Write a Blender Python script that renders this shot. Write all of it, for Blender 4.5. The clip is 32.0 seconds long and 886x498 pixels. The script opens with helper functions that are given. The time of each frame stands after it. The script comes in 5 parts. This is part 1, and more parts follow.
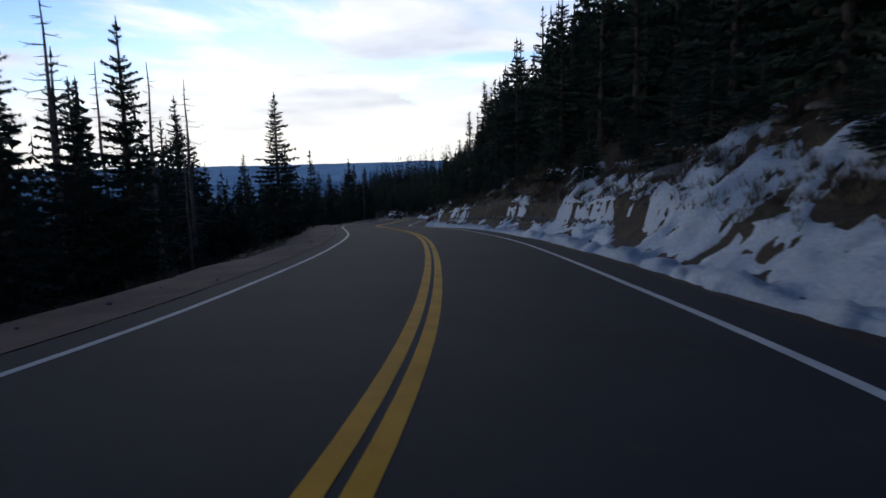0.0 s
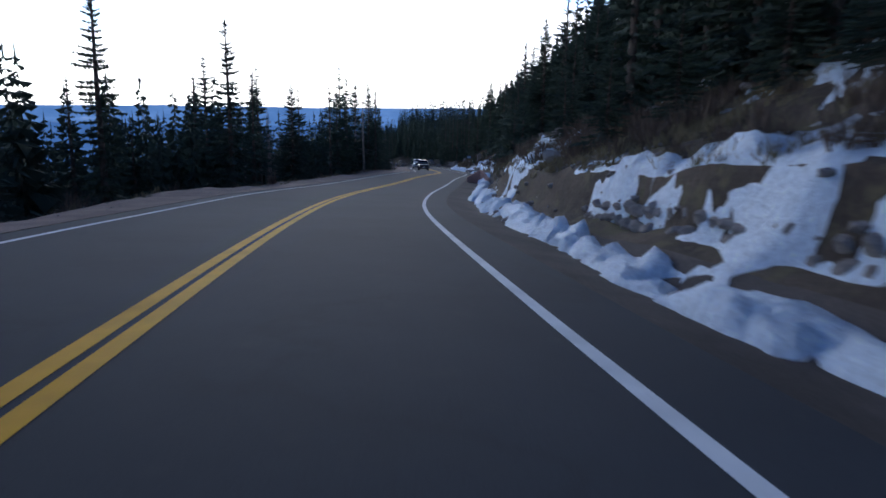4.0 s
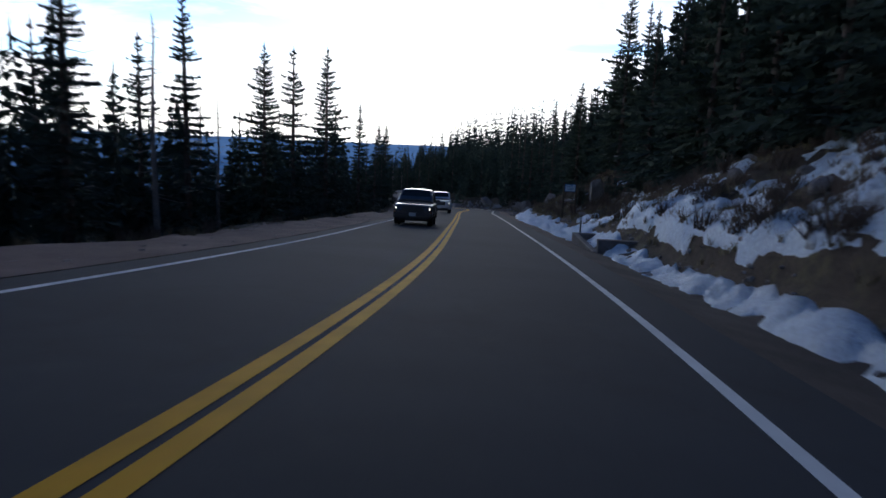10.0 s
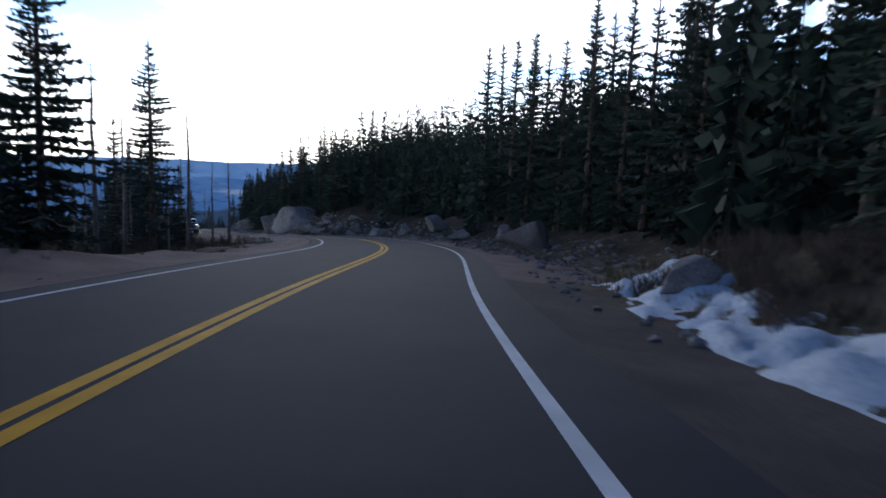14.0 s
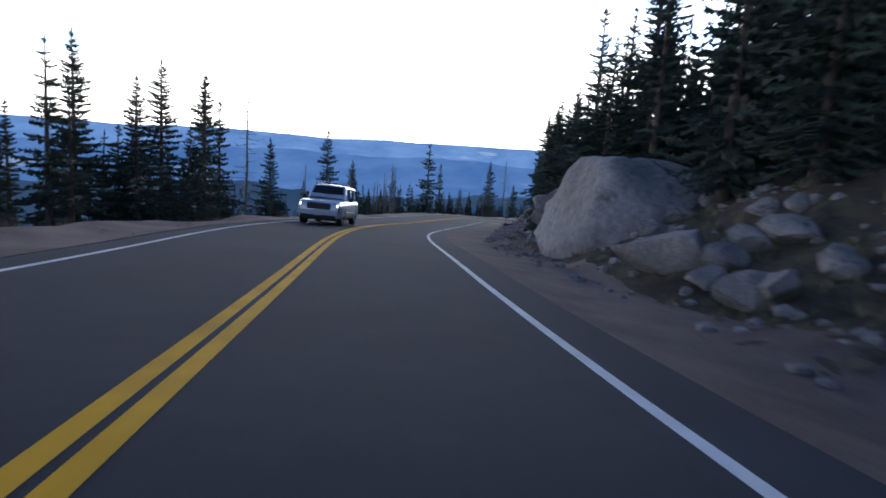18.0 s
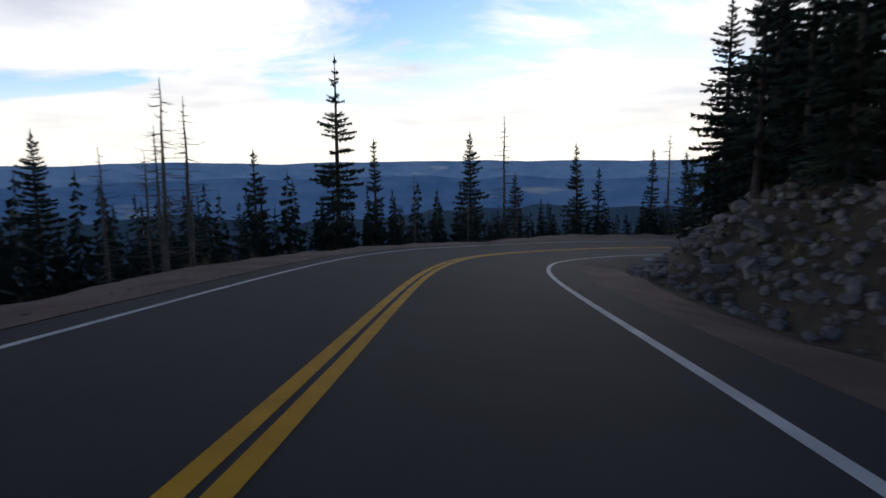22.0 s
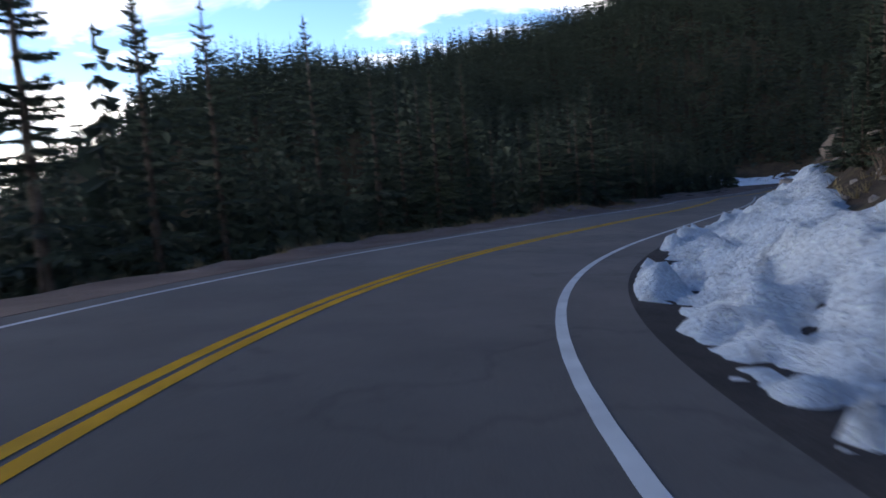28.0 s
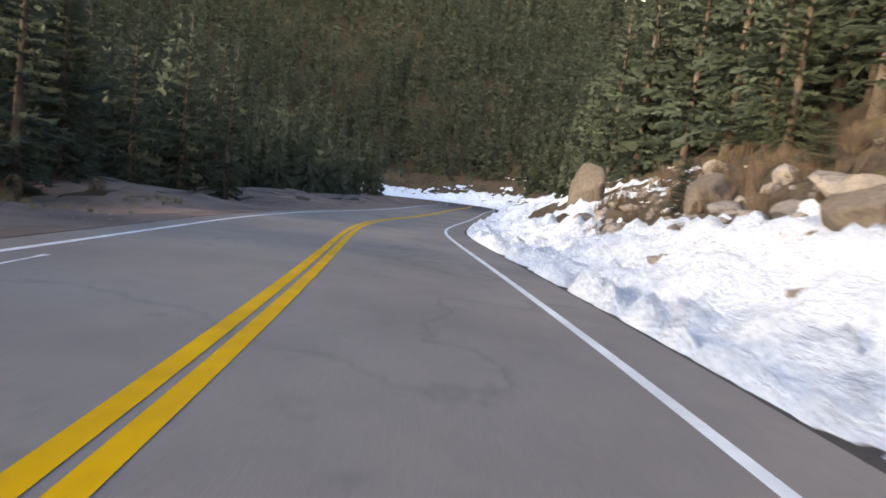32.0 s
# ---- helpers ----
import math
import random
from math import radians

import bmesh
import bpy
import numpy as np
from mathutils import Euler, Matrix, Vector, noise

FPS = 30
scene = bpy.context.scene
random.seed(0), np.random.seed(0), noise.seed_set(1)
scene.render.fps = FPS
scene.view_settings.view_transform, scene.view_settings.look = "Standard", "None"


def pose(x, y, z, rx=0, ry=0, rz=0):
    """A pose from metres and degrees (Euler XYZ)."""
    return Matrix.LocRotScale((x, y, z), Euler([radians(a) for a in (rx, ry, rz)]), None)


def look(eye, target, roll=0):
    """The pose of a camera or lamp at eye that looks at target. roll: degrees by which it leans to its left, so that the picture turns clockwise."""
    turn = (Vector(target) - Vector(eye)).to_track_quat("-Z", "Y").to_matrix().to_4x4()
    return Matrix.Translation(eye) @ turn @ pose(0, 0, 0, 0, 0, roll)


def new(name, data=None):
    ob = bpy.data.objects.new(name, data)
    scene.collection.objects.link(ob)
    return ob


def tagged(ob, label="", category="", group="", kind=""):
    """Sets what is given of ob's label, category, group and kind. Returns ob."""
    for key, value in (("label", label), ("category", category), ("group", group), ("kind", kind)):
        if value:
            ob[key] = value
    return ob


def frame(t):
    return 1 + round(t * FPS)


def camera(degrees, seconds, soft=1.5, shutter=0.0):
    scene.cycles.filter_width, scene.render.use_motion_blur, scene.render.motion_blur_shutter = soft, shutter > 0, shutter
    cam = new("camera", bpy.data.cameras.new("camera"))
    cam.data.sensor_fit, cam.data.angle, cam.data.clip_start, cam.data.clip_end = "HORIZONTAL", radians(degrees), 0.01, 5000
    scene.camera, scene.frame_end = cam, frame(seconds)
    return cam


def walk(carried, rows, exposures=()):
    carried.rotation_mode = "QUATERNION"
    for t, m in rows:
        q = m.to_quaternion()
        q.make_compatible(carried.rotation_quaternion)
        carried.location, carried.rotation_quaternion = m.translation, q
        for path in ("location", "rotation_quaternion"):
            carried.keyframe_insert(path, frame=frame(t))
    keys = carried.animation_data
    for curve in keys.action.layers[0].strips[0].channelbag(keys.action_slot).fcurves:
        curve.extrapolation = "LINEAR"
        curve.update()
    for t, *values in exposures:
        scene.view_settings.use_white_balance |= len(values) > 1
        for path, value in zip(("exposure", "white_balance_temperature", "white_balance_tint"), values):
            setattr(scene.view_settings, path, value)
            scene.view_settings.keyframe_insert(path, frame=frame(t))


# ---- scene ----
# brightness of the clip's camera along the way: seconds, stops
EXPOSURES = [(0, -0.5, 6000, 10), (1.5, -0.3, 5600, 10), (2.5, 0.9, 5400, 10), (3.5, 1.0, 5500, 10), (5.5, -0.2, 5850, 10), (6.8, 0.2, 5800, 10), (8, 0.9, 5650, 10), (9.2, 0.05, 5750, 10), (11, 0.15, 5750, 10), (13, 0.35, 5800, 10), (15.5, 0.9, 5900, 10),
             (17.5, 1.3, 6000, 10), (19, 0.5, 6300, 10), (20, 0.1, 6300, 10), (21, 0.0, 6200, 10), (23, -0.85, 6500, 10), (25, -0.95, 6500, 10), (26.5, -0.45, 6100, 10), (28.5, 1.6, 7000, 10), (29.5, 2.65, 8500, 10), (32, 3.3, 11800, 12)]
SUN_DIR = -20.0
CLOUD, SKYK, DULL, ZENITH = 16.5, 1.9, 0.03, 0.85
# ---- camera: seconds, place, turn to the left, tilt, lean ----
cam = camera(66.67, 32.0, soft=1.6, shutter=0.3)
PATH = [
    (0, 0.830, -1.509, 1.411, 6.53, -8.26, -1.23),
    (0.5, 0.040, 3.924, 0.884, 7.18, -9.15, 0.18),
    (1, -0.835, 9.471, 0.395, 7.11, -10.95, 2.47),
    (1.5, -1.489, 15.208, -0.071, 6.51, -11.28, 4.68),
    (2, -2.279, 21.090, -0.539, 3.65, -12.46, 5.16),
    (2.5, -3.095, 27.305, -1.048, 2.21, -13.56, 4.32),
    (3, -4.129, 33.169, -1.555, 8.72, -11.08, 1.98),
    (3.5, -5.133, 39.055, -2.083, 8.27, -12.29, 1.37),
    (4, -6.129, 44.707, -2.626, 9.24, -12.53, 0.81),
    (4.5, -7.078, 50.177, -3.180, 11.98, -11.86, 0.30),
    (5, -8.151, 55.708, -3.747, 14.37, -10.92, -0.21),
    (5.5, -9.498, 61.553, -4.372, 14.14, -10.28, -0.70),
    (6, -11.025, 67.764, -5.022, 10.27, -10.07, -1.18),
    (6.5, -12.372, 74.317, -5.631, 7.36, -11.05, 0.84),
    (7, -13.430, 81.175, -6.256, 5.46, -12.14, 2.68),
    (7.5, -14.268, 88.584, -6.910, 5.31, -8.44, 1.50),
    (8, -14.973, 95.788, -7.518, 5.93, -5.16, 1.29),
    (8.5, -15.568, 102.953, -8.111, 3.00, -5.22, 3.31),
    (9, -16.393, 110.370, -8.755, 5.92, -9.32, 3.83),
    (9.5, -17.250, 118.121, -9.466, 7.61, -9.69, 5.79),
    (10, -18.237, 125.998, -10.218, 15.05, -9.37, 2.55),
    (10.5, -19.054, 133.721, -11.008, 13.33, -10.09, 1.74),
    (11, -20.255, 141.179, -11.726, 13.42, -8.83, 2.45),
    (11.5, -21.579, 148.545, -12.385, 15.16, -11.59, 2.43),
    (12, -23.354, 156.165, -13.058, 17.52, -8.90, 1.15),
    (12.5, -25.246, 163.889, -13.752, 14.25, -8.76, 1.72),
    (13, -26.942, 171.541, -14.425, 16.91, -5.24, -0.04),
    (13.5, -28.748, 178.885, -15.072, 12.67, -6.38, 1.23),
    (14, -30.620, 186.104, -15.726, 10.80, -7.30, 2.30),
    (14.5, -32.513, 193.237, -16.419, 10.67, -8.05, 3.24),
    (15, -34.311, 200.552, -17.124, 10.70, -8.87, 4.35),
    (15.5, -36.089, 208.385, -17.863, 12.72, -10.01, 5.92),
    (16, -38.289, 216.693, -18.645, 18.91, -11.52, 8.02),
    (16.5, -41.278, 224.878, -19.416, 29.32, -10.05, 8.08),
    (17, -45.366, 232.672, -20.200, 35.55, -10.10, 6.92),
    (17.5, -50.425, 240.200, -21.076, 37.78, -10.85, 5.84),
    (18, -56.102, 246.981, -21.950, 39.31, -9.36, 4.03),
    (18.5, -61.416, 253.088, -22.821, 43.11, -9.46, 0.86),
    (19, -66.714, 258.866, -23.582, 42.15, -10.08, -1.62),
    (19.5, -71.964, 265.026, -24.432, 39.22, -11.01, -2.97),
    (20, -77.106, 271.007, -25.274, 39.36, -13.27, -2.80),
    (20.5, -81.881, 277.034, -26.050, 38.06, -9.72, -0.22),
    (21, -86.543, 283.440, -26.805, 37.30, -7.27, 0.80),
    (21.5, -90.860, 289.797, -27.531, 36.95, -8.01, 0.66),
    (22, -94.971, 296.123, -28.261, 35.84, -7.90, -0.47),
    (22.5, -99.163, 302.233, -29.020, 35.93, -5.78, -2.02),
    (23, -102.569, 308.370, -29.778, 32.08, -6.14, -3.66),
    (23.5, -105.693, 314.095, -30.499, 29.61, -5.22, -3.99),
    (24, -108.016, 320.080, -31.240, 18.82, -4.09, -3.63),
    (24.5, -109.551, 326.137, -31.992, 11.48, -5.99, -3.77),
    (25, -110.369, 332.678, -32.712, 2.63, -6.78, -2.76),
    (25.2, -110.449, 335.302, -32.993, 0.78, -8.40, -2.05),
    (25.5, -110.327, 339.164, -33.395, -3.34, -8.16, -1.76),
    (26, -109.312, 345.323, -34.022, -11.53, -10.01, -2.96),
    (26.5, -107.613, 351.234, -34.602, -22.42, -5.90, -2.97),
    (27, -105.058, 356.893, -35.144, -32.78, -4.18, -3.36),
    (27.5, -101.620, 362.133, -35.613, -42.67, -4.60, -4.02),
    (28, -97.289, 366.742, -35.989, -53.28, -5.49, -4.36),
    (28.5, -92.004, 370.495, -36.302, -63.59, -5.20, -3.80),
    (29, -85.837, 373.248, -36.572, -71.65, -3.47, -2.24),
    (29.5, -79.103, 375.131, -36.795, -77.37, -3.58, -1.14),
    (30, -72.201, 376.468, -36.974, -80.93, -3.23, 1.33),
    (30.5, -65.445, 377.436, -37.132, -83.23, -2.61, 3.88),
    (31, -58.750, 378.250, -37.314, -82.98, -5.39, 5.68),
    (31.2, -56.093, 378.641, -37.384, -84.31, -5.50, 6.71),
    (31.5, -52.197, 378.971, -37.490, -84.29, -6.57, 7.44),
    (32, -46.223, 379.602, -37.653, -83.52, -5.89, 7.05),
]


def aim(x, y, z, turn, tilt, lean):
    return pose(x, y, z) @ Matrix.Rotation(radians(turn), 4, "Z") @ Matrix.Rotation(radians(90 + tilt), 4, "X") @ Matrix.Rotation(radians(lean), 4, "Z")


walk(cam, [(row[0], aim(*row[1:])) for row in PATH], EXPOSURES)

# ---- light ----
world = bpy.data.worlds.new("world")
scene.world = world
world.use_nodes = True
wn = world.node_tree
sky = wn.nodes.new("ShaderNodeTexSky")
sky.sky_type, sky.sun_disc = "NISHITA", False
SUN_ELEV, SUN_AZ = radians(14), radians(SUN_DIR)
sky.sun_elevation, sky.sun_rotation, sky.altitude = SUN_ELEV, SUN_AZ, 3200
bgd = wn.nodes["Background"]
tc = wn.nodes.new("ShaderNodeTexCoord")
sep = wn.nodes.new("ShaderNodeSeparateXYZ")
wn.links.new(tc.outputs["Generated"], sep.inputs[0])


def wmath(op, a, b=0.0):
    n = wn.nodes.new("ShaderNodeMath")
    n.operation = op
    for s, v in zip(n.inputs, (a, b)):
        if isinstance(v, (int, float)):
            s.default_value = v
        else:
            wn.links.new(v, s)
    return n.outputs[0]


height = wmath("ADD", wmath("MAXIMUM", sep.outputs[2], 0.0), 0.10)
flat = wn.nodes.new("ShaderNodeCombineXYZ")
wn.links.new(wmath("DIVIDE", sep.outputs[0], height), flat.inputs[0])
wn.links.new(wmath("DIVIDE", sep.outputs[1], height), flat.inputs[1])
cn = wn.nodes.new("ShaderNodeTexNoise")
cn.inputs["Scale"].default_value, cn.inputs["Detail"].default_value, cn.inputs["Roughness"].default_value, cn.inputs["Distortion"].default_value = 0.55, 9, 0.6, 0.6
wn.links.new(flat.outputs[0], cn.inputs["Vector"])
cr = wn.nodes.new("ShaderNodeValToRGB")
cr.color_ramp.elements[0].position, cr.color_ramp.elements[1].position = 0.42, 0.53
wn.links.new(cn.outputs["Fac"], cr.inputs[0])
low = wmath("SUBTRACT", 1.0, wmath("MULTIPLY", wmath("MAXIMUM", sep.outputs[2], 0.0), 9.0))
high = wmath("MULTIPLY", wmath("MINIMUM", wmath("MAXIMUM", wmath("MULTIPLY", wmath("SUBTRACT", sep.outputs[2], 0.26), 4.0), 0.0), 1.0), 0.92)
thin = wmath("MULTIPLY", wmath("SUBTRACT", 1.0, high), wmath("MINIMUM", wmath("MAXIMUM", wmath("ADD", wmath("MULTIPLY", cr.outputs[0], 0.97), wmath("MAXIMUM", low, 0.0)), 0.0), 1.0))
shade = wn.nodes.new("ShaderNodeValToRGB")
cn2 = wn.nodes.new("ShaderNodeTexNoise")
cn2.inputs["Scale"].default_value, cn2.inputs["Detail"].default_value = 0.8, 6
wn.links.new(flat.outputs[0], cn2.inputs["Vector"])
shade.color_ramp.elements[0].position, shade.color_ramp.elements[0].color = 0.35, (0.60, 0.62, 0.68, 1)
shade.color_ramp.elements[1].position, shade.color_ramp.elements[1].color = 0.6, (1.0, 0.97, 0.93, 1)
wn.links.new(cn2.outputs["Fac"], shade.inputs[0])
warm = wn.nodes.new("ShaderNodeMix")
warm.data_type = "RGBA"
wn.links.new(wmath("MULTIPLY", wmath("MAXIMUM", low, 0.0), 0.8), warm.inputs[0])
wn.links.new(shade.outputs[0], warm.inputs[6])
warm.inputs[7].default_value = (1.0, 0.93, 0.80, 1)
cloud = wn.nodes.new("ShaderNodeMix")
cloud.data_type, cloud.blend_type = "RGBA", "MULTIPLY"
cloud.inputs[0].default_value = 1.0
wn.links.new(warm.outputs[2], cloud.inputs[6])
dim = wn.nodes.new("ShaderNodeMapRange")  # the cloud sheet is bright towards the horizon and dull overhead
dim.interpolation_type = "SMOOTHSTEP"
dim.inputs["From Min"].default_value, dim.inputs["From Max"].default_value = 0.27, 0.38
dim.inputs["To Min"].default_value, dim.inputs["To Max"].default_value = CLOUD, CLOUD * DULL
wn.links.new(sep.outputs[2], dim.inputs["Value"])
wn.links.new(dim.outputs[0], cloud.inputs[7])
blue = wn.nodes.new("ShaderNodeMix")
blue.data_type, blue.blend_type = "RGBA", "MULTIPLY"
blue.inputs[0].default_value = 1.0
wn.links.new(sky.outputs[0], blue.inputs[6])
glow = wn.nodes.new("ShaderNodeMapRange")  # clear sky: pale low down, deep and dim overhead
glow.interpolation_type = "SMOOTHSTEP"
glow.inputs["From Min"].default_value, glow.inputs["From Max"].default_value = 0.25, 0.38
glow.inputs["To Min"].default_value, glow.inputs["To Max"].default_value = SKYK, ZENITH
wn.links.new(sep.outputs[2], glow.inputs["Value"])
deep = wn.nodes.new("ShaderNodeMix")
deep.data_type = "RGBA"
wn.links.new(wmath("MINIMUM", wmath("MULTIPLY", wmath("MAXIMUM", sep.outputs[2], 0.0), 2.6), 1.0), deep.inputs[0])
deep.inputs[6].default_value, deep.inputs[7].default_value = (1, 1, 1, 1), (0.62, 0.85, 1.2, 1)
tint = wn.nodes.new("ShaderNodeMix")
tint.data_type, tint.blend_type = "RGBA", "MULTIPLY"
tint.inputs[0].default_value = 1.0
wn.links.new(deep.outputs[2], tint.inputs[6])
wn.links.new(glow.outputs[0], tint.inputs[7])
wn.links.new(tint.outputs[2], blue.inputs[7])
both = wn.nodes.new("ShaderNodeMix")
both.data_type = "RGBA"
wn.links.new(thin, both.inputs[0])
wn.links.new(blue.outputs[2], both.inputs[6])
wn.links.new(cloud.outputs[2], both.inputs[7])
wn.links.new(both.outputs[2], bgd.inputs["Color"])
bgd.inputs["Strength"].default_value = 0.1
sun = new("sun", bpy.data.lights.new("sun", "SUN"))
sun.data.energy, sun.data.angle, sun.data.color = 0.5, radians(25), (1.0, 0.93, 0.84)
sun.matrix_world = look((0, 0, 0), (-math.sin(SUN_AZ) * math.cos(SUN_ELEV), -math.cos(SUN_AZ) * math.cos(SUN_ELEV), -math.sin(SUN_ELEV)))

# ---- fitted numbers of the road, a knot every ten metres: bend (per metre, left positive), grade, cross fall ----
KNOT0 = -20.0
BEND = [0.01284, 0.01448, 0.01934, 0.00357, 0.00443, 0.00940, 0.00148, -0.00098, -0.00417, -0.01016, -0.00523, 0.00280, -0.00233, -0.00221, 0.00554, 0.00593, 0.00415, 0.00090, -0.00042, 0.00116, -0.00012, -0.00070, -0.00580, 0.00104, 0.01320, 0.01831, 0.01896, 0.01174, -0.00115, -0.00043, -0.00560, -0.01936, 0.00095, 0.00029, 0.00439, -0.00262, -0.01706, -0.02481, -0.02085, -0.01827, -0.02121, -0.02371, -0.03166, -0.02899, -0.01672, -0.00234, 0.00229, 0.00686, 0.00310, 0.00014, -0.00926, -0.00918, -0.00214, 0.00157, -0.00021, -0.00262, 0.00003, 0.00913, 0.02222, 0.03603, 0.05800, 0.06600, 0.06000, 0.03000, 0.00800, 0.00000, -0.00500]
GRADE = [-0.08516, -0.09055, -0.09959, -0.08149, -0.07775, -0.08389, -0.09012, -0.09585, -0.10270, -0.09460, -0.09296, -0.08447, -0.08115, -0.08734, -0.09172, -0.10327, -0.09504, -0.08748, -0.08996, -0.08707, -0.08725, -0.09256, -0.09168, -0.09196, -0.09120, -0.08600, -0.09838, -0.09660, -0.10678, -0.09129, -0.10958, -0.10240, -0.09837, -0.09357, -0.10030, -0.10302, -0.10583, -0.11566, -0.09992, -0.09523, -0.08532, -0.06928, -0.04684, -0.03969, -0.03278, -0.02467, -0.03006, -0.02671, -0.03253, -0.03301, -0.04114, -0.03492, -0.02384, -0.01389, -0.00971, -0.01145, -0.01474, -0.01791, -0.02159, -0.02625, -0.02845, -0.02994, -0.03000, -0.03000, -0.03000, -0.03000, -0.03000]
BANK = [0.00389, 0.00439, 0.00528, -0.00474, -0.00509, -0.02083, -0.01585, -0.03053, -0.02973, -0.03521, -0.01772, -0.01895, -0.02169, -0.02123, -0.03569, -0.03571, -0.03477, -0.02384, -0.01528, -0.00845, -0.00280, 0.00777, -0.00014, -0.00062, -0.00468, -0.01918, -0.02031, -0.02132, -0.03567, -0.03234, -0.03706, -0.02455, -0.01261, -0.01329, -0.01268, -0.03057, -0.04616, -0.04744, -0.04202, -0.05407, -0.05258, -0.05612, -0.05126, -0.04584, -0.04018, -0.03909, -0.02869, -0.01883, -0.00995, -0.00871, -0.00427, -0.00895, -0.00767, -0.00520, -0.00216, -0.00004, 0.00092, 0.00208, 0.00522, 0.00907, 0.00774, 0.00336, 0.00000, 0.00000, 0.00000, 0.00000, 0.00000]
MIXED = ("full", "full2", "narrow", "sparse", "sparse2", "tall", "narrow2", "snag", "snag2")
THIN = ("narrow", "narrow2", "sparse", "sparse2", "tall", "snag", "snag3", "snag2")
LOW = ("wide", "full2", "wide", "full")
DENSE = ("full", "full2", "narrow", "wide", "tall", "full")
LANDMARKS = [
    ("full", 165.5, -10.9, 11.0), ("full2", 171.0, -10.7, 12.0), ("full", 176.0, -9.6, 12.5), ("full2", 129.0, -11.5, 13.0), ("full", 133.5, -11.0, 12.5),
    ("full", 40.6, -7.3, 8.8),
    ("wide", 90.3, 7.7, 4.4), ("full2", 93.6, 8.0, 6.0), ("wide", 87.4, 8.1, 4.2), ("wide", 96.6, 7.9, 3.4), ("full", 85.6, 9.0, 6.4),
    ("snag2", 28.0, -13.2, 10.3),
    ("snag2", 26.8, -10.8, 9.3),
    ("full", 51.2, -15.0, 11.5),
    ("narrow", 42.7, -19.0, 14.4),
    ("narrow", 70.3, 11.6, 11.3),
    ("narrow", 65.8, 9.5, 8.6),
    ("sparse", 91.2, -10.0, 8.0),
    ("full", 102.7, -10.6, 8.8),
    ("tall", 118.1, -10.2, 11.9),
    ("tall", 111.8, -9.7, 9.9),
    ("narrow", 119.5, -6.6, 8.5),
    ("full", 123.3, -8.0, 9.9),
    ("narrow", 122.5, 9.5, 12.1),
    ("snag2", 102.9, -12.7, 7.1),
    ("narrow", 153.7, -10.3, 9.8),
    ("narrow", 174.2, 15.0, 11.6),
    ("narrow", 177.6, 13.5, 10.8),
    ("narrow", 177.4, 18.0, 10.8),
    ("full", 206.1, -10.3, 10.0),
    ("full", 210.3, -10.2, 10.6),
    ("full2", 211.1, -15.7, 9.6),
    ("narrow", 218.9, 14.0, 13.7),
    ("narrow", 231.2, 14.2, 16.3),
    ("narrow", 226.9, 14.0, 14.2),
    ("narrow", 220.0, 14.0, 14.4),
    ("narrow", 238.4, 14.0, 15.1),
    ("sparse", 295.3, -11.4, 11.0),
    ("full2", 311.2, -20.0, 17.5),
    ("snag", 307.0, -14.3, 13.6),
    ("full", 315.5, -15.7, 11.4),
    ("sparse", 317.0, -10.7, 9.7),
    ("tall", 357.4, -14.5, 15.0),
    ("full", 376.1, -23.8, 17.4),
    ("full", 301.8, 9.5, 7.9),
    ("narrow", 313.1, 11.3, 9.0),
    ("full", 379.4, -22.2, 12.8),
    ("narrow", 317.5, 12.2, 9.8),
    ("full2", 356.0, -20.1, 12.4),
    ("narrow", 368.0, -24.5, 16.7),
    ("snag", 373.8, -15.7, 15.0),
    ("full", 394.6, -19.7, 14.3),
    ("snag", 391.0, -16.5, 14.8),
    ("narrow", 392.6, -16.8, 12.7),
    ("sparse", 360.3, 9.5, 5.5),
    ("snag", 395.5, -18.4, 11.9),
    ("full", 401.0, -18.9, 14.0),
    ("wide", 405.5, -17.3, 11.6),
    ("snag3", 406.9, -15.2, 11.5),
    ("full2", 417.3, -20.5, 13.7),
    ("tall", 415.0, -11.7, 13.0),
    ("narrow", 419.1, -12.7, 12.1),
    ("snag", 411.7, -16.1, 11.2),
    ("sparse", 383.5, -18.9, 14.7),
    ("full2", 384.4, -17.1, 11.4),
    ("narrow", 388.0, -14.5, 12.0),
    ("narrow", 383.8, 9.5, 6.5),
    ("narrow", 184.6, -8.6, 9.4),
    ("narrow", 188.9, -7.8, 7.1),
    ("snag2", 117.8, -7.6, 9.1),
    ("narrow", 126.5, 9.5, 10.6),
    ("narrow", 155.7, 13.6, 11.4),
    ("narrow", 178.6, 16.1, 11.7),
    ("narrow", 274.7, 11.5, 10.6),
    ("snag", 263.4, -8.1, 7.2),
    ("full", 284.5, -11.7, 10.5),
    ("full", 298.8, 9.5, 7.3),
    ("full", 295.6, 10.5, 8.1),
    ("full", 334.4, -12.9, 8.9),
    ("full", 341.4, -15.7, 8.7),
    ("full", 340.4, 11.1, 8.4),
    ("narrow", 336.6, 9.5, 6.8),
    ("full2", 123.1, -10.5, 9.0),
    ("narrow", 240.8, 14.0, 14.7),
    ("narrow", 271.3, 17.1, 11.6),
]
